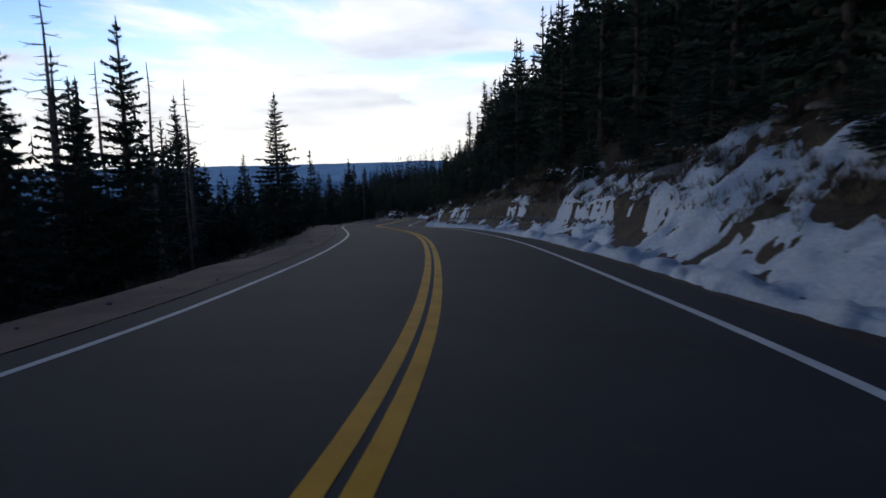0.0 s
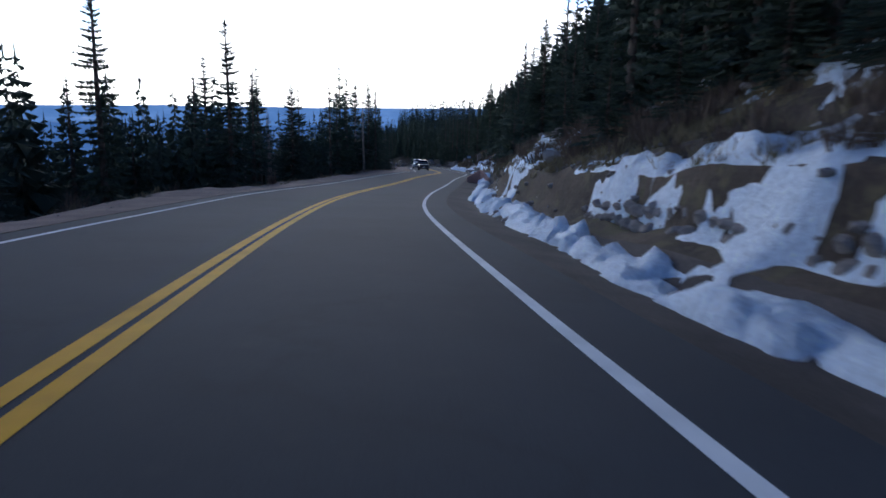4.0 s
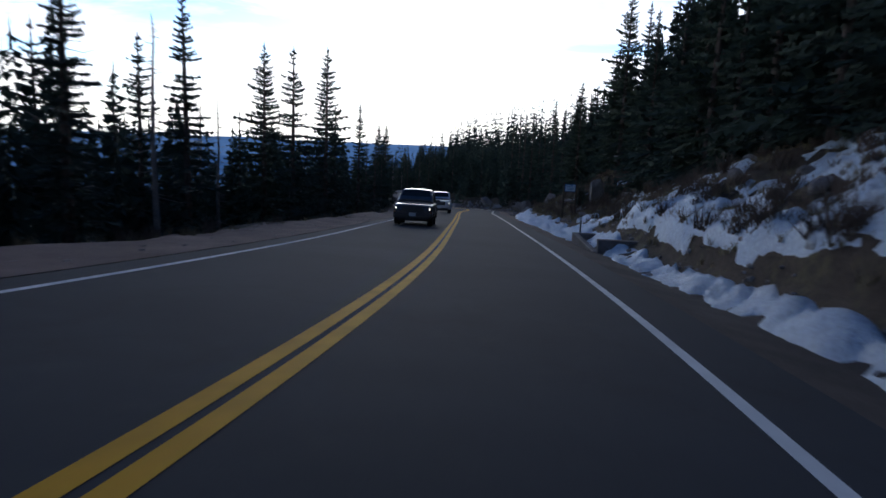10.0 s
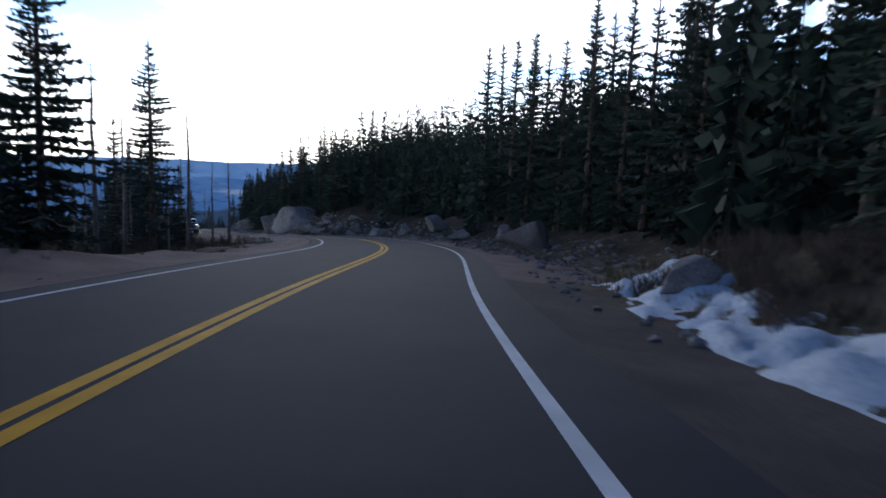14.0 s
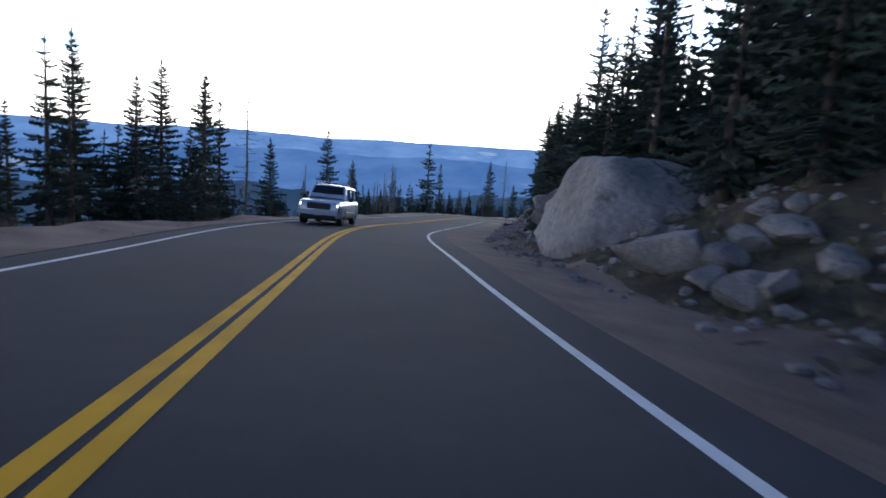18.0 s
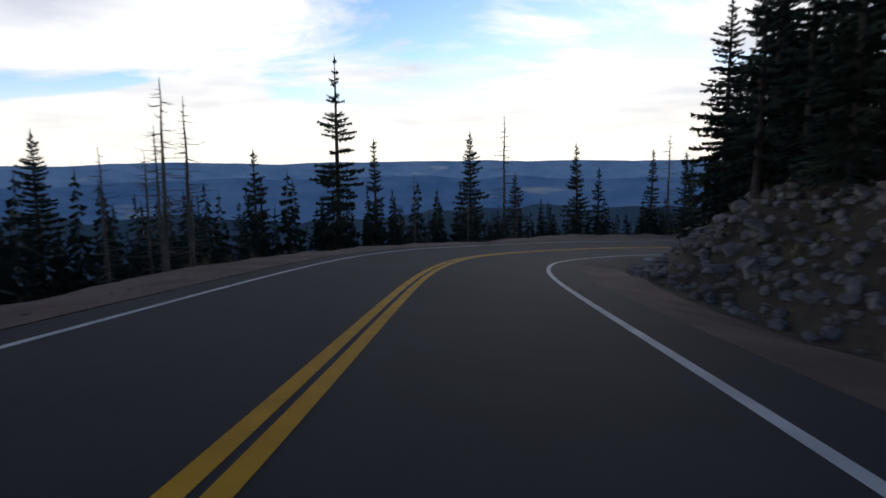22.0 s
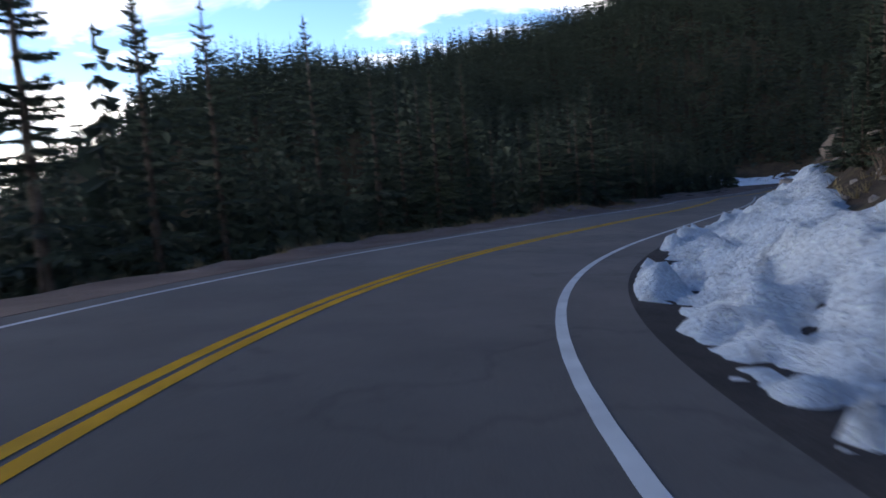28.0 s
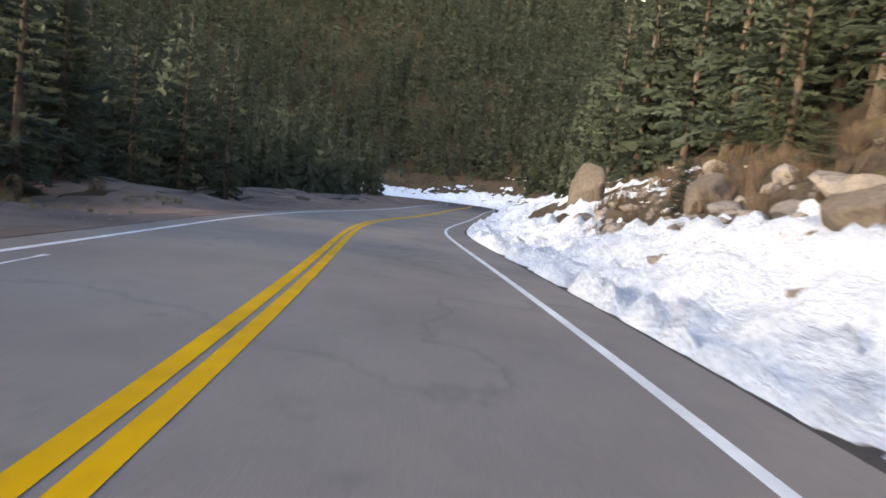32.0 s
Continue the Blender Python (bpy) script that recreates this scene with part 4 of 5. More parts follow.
    for a in (0, 2.1, 4.2):
        cv.extend(((0.05 * math.cos(a) + lean * h, 0.05 * math.sin(a), h * 0.97), (-.05 * math.cos(a) + lean * h, -.05 * math.sin(a), h * 0.97), (lean * h, 0, h * 1.015 * tip)))
        cf.append((b, b + 1, b + 2))
        b += 3
    return mesh_from("trunk", tv, tf, BARK, True), mesh_from("crown", cv, cf, NEEDLES)


def snag_mesh(h, seed, twigs=0.8):
    """A dead standing spruce: bleached tapered trunk with short bare boughs."""
    g = random.Random(seed)
    tv, tf, cv, cf = [], [], [], []
    n, rings = 7, 9
    off = [(0, 0)]
    for k in range(rings):
        off.append((off[-1][0] + g.uniform(-.04, .05), off[-1][1] + g.uniform(-.04, .04)))
    for k in range(rings + 1):
        q = k / rings
        rad = (0.010 * h + 0.015) * (1 - q) ** 0.9 + 0.012
        for j in range(n):
            a = 2 * math.pi * j / n
            tv.append((rad * math.cos(a) + off[k][0], rad * math.sin(a) + off[k][1], q * h - (0.35 if k == 0 else 0)))
    for k in range(rings):
        for j in range(n):
            a, b = k * n + j, k * n + (j + 1) % n
            tf.append((a, b, b + n, a + n))

    def stick(p, q, r0, r1):
        ax = (q - p).normalized()
        u = ax.orthogonal().normalized()
        v = ax.cross(u)
        b = len(cv)
        for c, rr in ((p, r0), (q, r1)):
            for a in (0, 2.094, 4.189):
                cv.append(tuple(c + u * rr * math.cos(a) + v * rr * math.sin(a)))
        for j in range(3):
            cf.append((b + j, b + (j + 1) % 3, b + 3 + (j + 1) % 3, b + 3 + j))
    z = 0.22 * h
    while z < h * 0.96:
        q = z / h
        k = min(rings - 1, int(q * rings))
        c = Vector((off[k][0], off[k][1], z))
        for j in range(g.choice((1, 2, 2, 3))):
            a = g.uniform(0, 6.28)
            L = (0.14 * h * (1 - q) ** 0.7 + 0.12) * g.uniform(0.3, 1.1) * twigs
            e = c + Vector((math.cos(a) * L * 0.6, math.sin(a) * L * 0.6, L * g.uniform(-0.25, 0.1)))
            f = e + Vector((math.cos(a + .3) * L * 0.45, math.sin(a + .3) * L * 0.45, L * g.uniform(-0.1, 0.3)))
            stick(c, e, 0.024, 0.014)
            stick(e, f, 0.014, 0.005)
            if L > 0.5:
                stick(e, e + Vector((math.cos(a - .8) * L * 0.35, math.sin(a - .8) * L * 0.35, -L * 0.12)), 0.01, 0.004)
        z += g.uniform(0.14, 0.34)
    return mesh_from("trunk", tv, tf, DEADWOOD, True), mesh_from("bough", cv, cf, DEADWOOD)


TREE_H = 10.0
KINDS = {}
for key, args in (("full", (2.2, 11, .08, .05)), ("full2", (2.0, 12, .12, .06)), ("narrow", (1.6, 13, .10, .05)), ("narrow2", (1.4, 14, .16, .08)),
                  ("sparse", (2.0, 15, .22, .16)), ("sparse2", (1.7, 16, .27, .12)), ("tall", (1.95, 17, .2, .18)), ("wide", (2.6, 18, .2, .05))):
    KINDS[key] = conifer_mesh(TREE_H, *args, m=6, step=1.1)
    KINDS[key + "_far"] = conifer_mesh(TREE_H, *args, m=4, step=1.4)  # lighter twin for trees deeper in the wood
for key, args in (("snag", (31, 1.2)), ("snag2", (32, .85)), ("snag3", (33, 1.5))):
    KINDS[key] = snag_mesh(TREE_H, *args)
TREE_LABEL = {"full": "dense dark green spruce", "full2": "dark green spruce with drooping boughs", "narrow": "slender spire-shaped spruce", "narrow2": "thin narrow-crowned spruce",
              "sparse": "ragged spruce with gaps in its crown", "sparse2": "thin patchy spruce with dead lower boughs", "tall": "tall spruce with a long bare lower trunk", "wide": "broad low-branched young spruce",
              "snag": "bleached dead standing spruce with bare boughs", "snag2": "bare dead tree trunk with short stubs", "snag3": "grey dead spruce with long bare boughs"}
TREES = []


DEEP, DEEPEST = {}, []


def tree(kind, s, d, h, place="by the road", girth=1.0):
    if place == "at the wood edge" and abs(d) > 13.0 and "snag" not in kind:
        if abs(d) > 16.5:
            DEEPEST.append((*spot(s, d), h))
        else:
            DEEP.setdefault(kind, []).append((spot(s, d), h, random.uniform(0, 6.28)))
        TREES.append((s, d))
        return None
    p = spot(s, d)
    ob = new("spruce" if "snag" not in kind else "dead_tree")
    ob.location = p
    k = h / TREE_H
    ob.rotation_euler = (0, 0, random.uniform(0, 6.28))
    ob.scale = (k ** 0.75 * girth * 1.2, k ** 0.75 * girth * 1.2, k)
    tr, cr = KINDS[kind]
    part("trunk", tr, None, ob)
    part("crown", cr, None, ob)
    tagged(ob, f"{TREE_LABEL[kind]} {place}", "tree", group="roadside trees")
    TREES.append((s, d))
    return ob


def far_tree_batch(name, places, label, seed, lv, nb, ragged):
    """Woods too many to count: conifers with ragged boughs joined into one."""
    g = np.random.RandomState(seed)
    protos = []
    for q in range(8):
        v = []
        base = 0.03 + (0.09 if ragged else 0.04) * (q % 3)
        for k in range(lv):
            t = base + (0.985 - base) * (k + g.uniform(-.3, .3)) / lv
            rr = (0.15 + 0.025 * (q % 4)) * (1 - t) ** 0.72 + 0.010
            for j in range(nb):
                a = g.uniform(0, 6.28)
                L = rr * (g.uniform(0.65, 1.12) if ragged else g.uniform(0.45, 1.2))
                z0 = t + g.uniform(-.012, .012)
                drop = -0.35 * (1 - t) + g.uniform(-.1, .1)
                ca, sa = math.cos(a), math.sin(a)
                w = (0.12 if ragged else 0.32) * L + 0.004
                v.append(((-sa * w, ca * w, z0 + 0.01), (sa * w, -ca * w, z0 + 0.01), (ca * L, sa * L, z0 + drop * L)))
                for off in (-.3, .3) if ragged else (0,):  # needles hanging from the bough
                    cb, sb = math.cos(a + off), math.sin(a + off)
                    v.append(((ca * L * .08, sa * L * .08, z0 + 0.012), (cb * L * .95, sb * L * .95, z0 + drop * L * .9), (cb * L * g.uniform(.4, .75), sb * L * g.uniform(.4, .75), z0 + drop * L * .6 - L * g.uniform(.22, .42))))
        for a in (0, 1.57):
            v.append(((0.008 * math.cos(a), 0.008 * math.sin(a), 0.9), (-.008 * math.cos(a), -.008 * math.sin(a), 0.9), (0, 0, 1.03)))
            v.append(((0.012 * math.cos(a), 0.012 * math.sin(a), -.02), (-.012 * math.cos(a), -.012 * math.sin(a), -.02), (0, 0, 0.9)))
        protos.append(np.array(v).reshape(-1, 3))
    out = []
    for k, (x, y, z, h) in enumerate(places):
        v = protos[k % 8]
        a = g.uniform(0, 6.28)
        w = h * g.uniform(0.8, 1.15) * 0.9
        c, s = math.cos(a) * w, math.sin(a) * w
        out.append(np.stack([v[:, 0] * c - v[:, 1] * s + x, v[:, 0] * s + v[:, 1] * c + y, v[:, 2] * h + z], -1))
    v = np.concatenate(out)
    me = bpy.data.meshes.new(name)
    n = len(v) // 3
    me.vertices.add(len(v))
    me.vertices.foreach_set("co", v.ravel())
    me.loops.add(len(v))
    me.loops.foreach_set("vertex_index", np.arange(len(v)))
    me.polygons.add(n)
    me.polygons.foreach_set("loop_start", np.arange(0, len(v), 3))
    me.materials.append(NEEDLES_FAR)
    me.update(calc_edges=True)
    tagged(new(name, me), label, "forest", kind="stuff")


# landmark trees: kind, station, metres right of the middle, height
for kind, s, d, h in LANDMARKS:
    tree(kind, s, d, h, "above the valley" if d < 0 else "on the hillside")

rng = random.Random(5)


def free(s, d, gap):
    return all((s - a) ** 2 + (d - b) ** 2 > gap * gap for a, b in TREES)


# the nearest fringe of the woods: station range, side range, count, heights
for s0, s1, d0, d1, n, h0, h1, kinds in FRINGE:
    made = tries = 0
    while made < n and tries < n * 30:
        tries += 1
        s, d = rng.uniform(s0, s1), rng.uniform(d0, d1)
        if free(s, d, 1.6):
            tree(rng.choice(kinds), s, d, rng.uniform(h0, h1), "at the wood edge")
            made += 1


def joined_trees(label):
    """The trees deeper in the wood, past counting: trunks and crowns in one mesh."""
    V, F, M, n = [], [], [], 0
    for kind in sorted(DEEP):
        pr = []
        for me in KINDS[kind + "_far"]:
            pr.append((np.array([v.co[:] for v in me.vertices]), np.concatenate([np.array([(q.vertices[0], q.vertices[i], q.vertices[i + 1]) for i in range(1, len(q.vertices) - 1)]) for q in me.polygons])))
        for p, h, a in DEEP[kind]:
            k = h / TREE_H
            w = k ** 0.75 * 1.2
            c, s = math.cos(a) * w, math.sin(a) * w
            for mi, (v, f) in enumerate(pr):
                V.append(np.stack([v[:, 0] * c - v[:, 1] * s + p.x, v[:, 0] * s + v[:, 1] * c + p.y, v[:, 2] * k + p.z], -1))
                F.append(f + n)
                M.append(np.full(len(f), mi))
                n += len(v)
    v, f, m = np.concatenate(V), np.concatenate(F), np.concatenate(M)
    me = bpy.data.meshes.new("wood")
    me.vertices.add(len(v))
    me.vertices.foreach_set("co", v.ravel())
    me.loops.add(f.size)
    me.loops.foreach_set("vertex_index", f.ravel())
    me.polygons.add(len(f))
    me.polygons.foreach_set("loop_start", np.arange(0, f.size, 3))
    me.materials.append(BARK)
    me.materials.append(NEEDLES)
    me.polygons.foreach_set("material_index", m)
    me.update(calc_edges=True)
    tagged(new("wood", me), label, "wood", kind="stuff")


joined_trees("mixed dark spruces of all heights standing behind the wood edge")
near_woods, far_woods = list(DEEPEST), []
g = np.random.RandomState(8)
for s0, s1, d0, d1, n, h0, h1 in WOODS:
    s, d, h = g.uniform(s0, s1, n), g.uniform(d0, d1, n), g.uniform(h0, h1, n)
    p = on_road(s, d)
    ss, dd = nearest(p[:, 0], p[:, 1])
    ok = np.abs(dd) > np.where(dd < 0, 13.0, 10.5)
    z = ground_z(p[:, 0], p[:, 1])
    for a, b, c, k, r, q in zip(p, z, h, ok, np.abs(dd), dd):
        if k:
            (near_woods if r < 30 else far_woods).append((*a[:2], b - 0.2, c))
for x0, x1, y0, y1, n, h0, h1 in HILLWOODS:
    x, y, h = g.uniform(x0, x1, n), g.uniform(y0, y1, n), g.uniform(h0, h1, n)
    z = ground_z(x, y)
    ss, dd = nearest(x, y)
    far_woods += [(a, b, c - 0.2, e) for a, b, c, e, k in zip(x, y, z, h, ((dd > 14) | (np.abs(dd) > 75)) & (z > -62)) if k]
far_tree_batch("forest", near_woods, "dense dark spruce wood behind the roadside trees", 3, 20, 4, True)
half = len(far_woods) // 2
far_tree_batch("forest", far_woods[:half], "dense dark spruce forest covering the mountainside", 4, 9, 3, False)
far_tree_batch("forest", far_woods[half:], "dense dark spruce forest covering the mountainside", 5, 9, 3, False)


# ---- distance: ridges far beyond the valley, blue haze painted into their glowing colours ----
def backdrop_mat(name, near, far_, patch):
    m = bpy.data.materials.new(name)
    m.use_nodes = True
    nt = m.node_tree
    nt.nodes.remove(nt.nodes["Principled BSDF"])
    # plain emission, no lamp: the ramp colours hold the haze of distance
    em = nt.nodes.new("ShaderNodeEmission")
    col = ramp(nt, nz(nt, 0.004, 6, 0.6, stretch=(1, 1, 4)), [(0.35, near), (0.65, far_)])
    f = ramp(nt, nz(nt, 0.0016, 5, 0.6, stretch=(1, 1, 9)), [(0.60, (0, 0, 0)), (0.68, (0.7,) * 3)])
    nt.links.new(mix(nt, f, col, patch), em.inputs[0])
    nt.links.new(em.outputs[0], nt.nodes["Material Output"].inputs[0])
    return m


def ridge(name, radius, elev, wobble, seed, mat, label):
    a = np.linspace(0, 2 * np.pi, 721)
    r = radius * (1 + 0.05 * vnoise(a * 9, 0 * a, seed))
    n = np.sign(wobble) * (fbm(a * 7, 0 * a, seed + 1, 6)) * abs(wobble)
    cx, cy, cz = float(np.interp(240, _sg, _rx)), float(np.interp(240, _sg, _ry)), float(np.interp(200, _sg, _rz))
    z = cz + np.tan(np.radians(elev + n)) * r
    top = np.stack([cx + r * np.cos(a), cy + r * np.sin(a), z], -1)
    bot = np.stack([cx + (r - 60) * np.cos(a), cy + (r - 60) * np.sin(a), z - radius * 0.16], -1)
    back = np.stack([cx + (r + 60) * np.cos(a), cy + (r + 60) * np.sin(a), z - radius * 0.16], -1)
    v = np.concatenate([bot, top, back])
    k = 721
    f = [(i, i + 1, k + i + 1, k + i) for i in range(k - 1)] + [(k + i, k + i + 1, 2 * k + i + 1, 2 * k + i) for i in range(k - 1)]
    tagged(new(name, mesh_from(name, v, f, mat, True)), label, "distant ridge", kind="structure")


ridge("backdrop_1", 4300, -0.62, 0.14, 3, backdrop_mat("haze_blue_mesa", (0.050, 0.105, 0.23), (0.080, 0.145, 0.29), (0.22, 0.26, 0.33)), "far mesa along the horizon, blue haze put into its glowing colour")
ridge("backdrop_2", 3000, -2.1, 0.3, 5, backdrop_mat("haze_blue_hills", (0.030, 0.072, 0.18), (0.050, 0.10, 0.22), (0.14, 0.18, 0.26)), "wooded hills beyond the valley, blue haze put into their glowing colour")
ridge("backdrop_3", 1100, -5.0, 0.7, 8, backdrop_mat("haze_blue_woods", (0.012, 0.026, 0.055), (0.02, 0.038, 0.072), (0.03, 0.05, 0.09)), "wooded valley floor seen from above, dark blue haze put into its glowing colour")


# ---- stones ----
def stone_mesh(seed, sub=4, flat=0.75, facets=20, least=0.42):
    g = random.Random(seed)
    bm = bmesh.new()
    bmesh.ops.create_icosphere(bm, subdivisions=sub, radius=1.0)
    cuts = [(Vector((g.gauss(0, 1), g.gauss(0, 1), g.gauss(0, 0.8))).normalized(), g.uniform(least, least + 0.36 * (1 - least) / 0.58)) for _ in range(facets)]
    o = Vector((g.uniform(0, 50), g.uniform(0, 50), g.uniform(0, 50)))
    for v in bm.verts:
        p = v.co.copy()
        for n, d in cuts:
            t = p.dot(n) - d
            if t > 0:
                p -= n * t * 0.97
        p *= 1 + 0.14 * noise.noise(p * 1.4 + o) + 0.05 * noise.noise(p * 5 + o) + 0.02 * noise.noise(p * 14 + o)
        p.z *= flat
        v.co = p
    me = bpy.data.meshes.new("boulder")
    bm.to_mesh(me)
    bm.free()
    me.materials.append(GRANITE)
    me.polygons.foreach_set("use_smooth", [sub > 2] * len(me.polygons))
    return me


STONES = [stone_mesh(60 + k) for k in range(7)] + [stone_mesh(83, 4, 0.75, 9, 0.68)]
PEBBLES = [stone_mesh(90 + k, 1, 0.7, 5) for k in range(5)]
SMALL = [stone_mesh(120 + k, 2, 0.72, 6) for k in range(6)]


def boulder(s, d, size, k=0, turn=0.0, sink=0.3, tilt=0.0, label="weathered pinkish granite boulder half sunk in the bank"):
    sx, sy, sz = size
    ob = new("boulder", STONES[k % len(STONES)])
    p = spot(s, d)
    a = float(heading(s))
    ob.location = p + Vector((0, 0, sz * (1 - 2 * sink) * 0.7))
    ob.rotation_euler = (radians(tilt), 0, a + radians(turn))
    ob.scale = (sx, sy, sz / 0.75)
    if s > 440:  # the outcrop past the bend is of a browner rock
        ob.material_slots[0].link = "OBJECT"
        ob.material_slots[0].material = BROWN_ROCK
    tagged(ob, label, "boulder", group="roadside boulders")
    return ob


for s, d, size, k, turn, sink, tilt, label in BOULDERS:
    boulder(s, d, size, k, turn, sink, tilt, label)
rg = random.Random(44)
for s0, s1, d0, d1, n, a, b in STONE_BANDS:
    for _ in range(n):
        w = rg.uniform(a, b)
        s, d = rg.uniform(s0, s1), rg.uniform(d0, d1)
        ob = new("stone", SMALL[rg.randrange(6)])
        ob.location = spot(s, d) + Vector((0, 0, w * 0.25))
        ob.rotation_euler = (rg.uniform(-.4, .4), rg.uniform(-.4, .4), rg.uniform(0, 6.28))
        ob.scale = (w * rg.uniform(.8, 1.5), w * rg.uniform(.7, 1.2), w * rg.uniform(.6, 1.1))
        tagged(ob, "angular granite stone lying on the roadside bank", "stone", group="loose stones")


def scatter(name, protos, bands, mat, label, cat, seed, lift=0.0):
    """Countless small pieces joined into one: protos are lists of (verts, faces)."""
    g = np.random.RandomState(seed)
    V, F, n = [], [], 0
    for s0, s1, d0, d1, count, a, b in bands:
        s, d = g.uniform(s0, s1, count), g.uniform(d0, d1, count)
        p = on_road(s, d)
        z = strip_z(s, d, p)
        for i in range(count):
            v, f = protos[g.randint(len(protos))]
            w = g.uniform(a, b)
            t = g.uniform(0, 6.28)
            c, q = math.cos(t) * w, math.sin(t) * w
            V.append(np.stack([v[:, 0] * c - v[:, 1] * q + p[i, 0], v[:, 0] * q + v[:, 1] * c + p[i, 1], v[:, 2] * w + z[i] + lift * w], -1))
            F += [tuple(j + n for j in ff) for ff in f]
            n += len(v)
    tagged(new(name, mesh_from(name, np.concatenate(V), F, mat)), label, cat, kind="stuff")


def mesh_proto(me):
    return np.array([v.co[:] for v in me.vertices]), [tuple(q.vertices) for q in me.polygons]


def tuft_proto(seed, blades, spread, high, lean):
    g = random.Random(seed)
    v, f = [], []
    for _ in range(blades):
        a, r = g.uniform(0, 6.28), g.uniform(0, spread)
        x, y = r * math.cos(a), r * math.sin(a)
        h = high * g.uniform(.5, 1.1)
        b = g.uniform(0, 6.28)
        w = 0.02
        k = len(v)
        ox, oy = lean * g.uniform(-1, 1), lean * g.uniform(-1, 1)
        v += [(x - w * math.cos(b), y - w * math.sin(b), -.05), (x + w * math.cos(b), y + w * math.sin(b), -.05), (x + ox, y + oy, h)]
        f.append((k, k + 1, k + 2))
    return np.array(v), f


scatter("rubble", [mesh_proto(m) for m in PEBBLES], RUBBLE, GRANITE, "scattered granite rubble on the bank and shoulder", "rubble", 71, 0.2)
scatter("dry_grass", [tuft_proto(k, 15, .22, .34, .22) for k in range(5)], GRASSES, GRASS, "tufts of pale dry grass on the bank", "grass", 72)
scatter("shrubs", [tuft_proto(20 + k, 60, .30, .75, .45) for k in range(4)], SHRUBS, SHRUB, "low bare brown shrubs on the bank", "shrubs", 73)


# ---- culverts, marker posts, sign ----
def box_bm(bm, c, size, m=None):
    r = bmesh.ops.create_cube(bm, size=1.0)
    for v in r["verts"]:
        v.co = Vector((v.co.x * size[0], v.co.y * size[1], v.co.z * size[2])) + Vector(c)
    if m is not None:
        bmesh.ops.transform(bm, matrix=m, verts=r["verts"])
    return r["verts"]


def prism(poly, y0, y1, bev=0.02):
    """A slab from an outline in x and z between two depths."""
    bm = bmesh.new()
    a = [bm.verts.new((x, y0, z)) for x, z in poly]
    b = [bm.verts.new((x, y1, z)) for x, z in poly]
    bm.faces.new(a)
    bm.faces.new(b[::-1])
    for i in range(len(a)):
        j = (i + 1) % len(a)
        bm.faces.new((a[i], b[i], b[j], a[j]))
    bmesh.ops.recalc_face_normals(bm, faces=bm.faces)
    if bev:
        bmesh.ops.bevel(bm, geom=bm.edges[:], offset=bev, segments=1, affect="EDGES")
    return bm


PIT_SHADE = plain("pit_shade", (0.035, 0.03, 0.028), 0.7, 0.5)
POST_GREEN = plain("marker_post_green", (0.03, 0.06, 0.055), 0.6)


def stand(name, s, d, turn=0.0):
    e = new(name)
    p = spot(s, d)
    e.location, e.rotation_euler = p, (0, 0, float(heading(s)) + radians(turn))
    return e


def headwall(s, d, label):
    """Concrete culvert inlet: a wall along the ditch and a cheek wall towards the road, both highest where they meet."""
    e = stand("culvert_headwall", s, d)
    for nm, length, high, low, turn, y0 in (("ditch_wall", 2.5, 0.98, 0.62, -78, 0.0), ("cheek_wall", 1.05, 0.98, 0.42, 197, -0.22)):
        part(nm, prism([(0, -.7), (length, -.7), (length, low), (0, high)], y0, y0 + 0.22), CONCRETE, e).matrix_basis = pose(0, 0, 0, 0, 0, turn)
    e.location.z = on_road(s, d)[2] - 0.03
    tagged(e, label, "culvert headwall")


def marker_post(s, d, h=1.1):
    e = stand("marker_post", s, d)
    bm = bmesh.new()
    box_bm(bm, (0, 0, h / 2 - .15), (0.06, 0.035, h + .3))
    bmesh.ops.bevel(bm, geom=bm.edges[:], offset=0.008, segments=1, affect="EDGES")
    part("post", bm, POST_GREEN, e)
    bm = bmesh.new()
    box_bm(bm, (0, -0.021, h - .12), (0.05, 0.006, 0.12))
    part("reflector", bm, WHITE, e, "small pale reflector")
    tagged(e, "slim dark metal marker post beside the culvert", "marker post", group="marker posts")


OLD_CONCRETE = two_tone("old_grey_concrete", (0.10, 0.09, 0.085), (0.19, 0.175, 0.165), 1.2, 18, 0.9, (0.3, 0.01))


def sump(s, d, w, l, cheek, label):
    """Drop inlet: a concrete kerb round a block painted dark as pit shade, flush with the verge."""
    e = stand("culvert_inlet", s, d)
    e.location.z = on_road(s, d)[2] - 0.40
    for x, y, a, b in ((-w / 2, 0, .22, l), (w / 2, 0, .22, l), (0, -l / 2, w + .22, .24), (0, l / 2, w + .22, .22)):
        bm = bmesh.new()
        box_bm(bm, (x, y, 0.12), (a - .004 * (b > a), b, 0.9 + .006 * (b < a)))
        bmesh.ops.bevel(bm, geom=bm.edges[:], offset=0.02, segments=1, affect="EDGES")
        part("kerb", bm, OLD_CONCRETE, e)
    # no hole is cut: a near-black solid block imitates the pit's shade
    bm = bmesh.new()
    box_bm(bm, (0, 0, 0.2), (w - .2, l - .2, .3))
    part("pit", bm, PIT_SHADE, e, "dark block painted as the shade inside the pit")
    if cheek:
        bm = bmesh.new()
        box_bm(bm, (0.25, -l / 2 - .25, 0.1 + cheek / 2), (w + .5, .26, 0.8 + cheek))
        bmesh.ops.bevel(bm, geom=bm.edges[:], offset=0.02, segments=1, affect="EDGES")
        part("cheek_wall", bm, OLD_CONCRETE, e, "pale grey end wall")
    tagged(e, label, "culvert inlet")


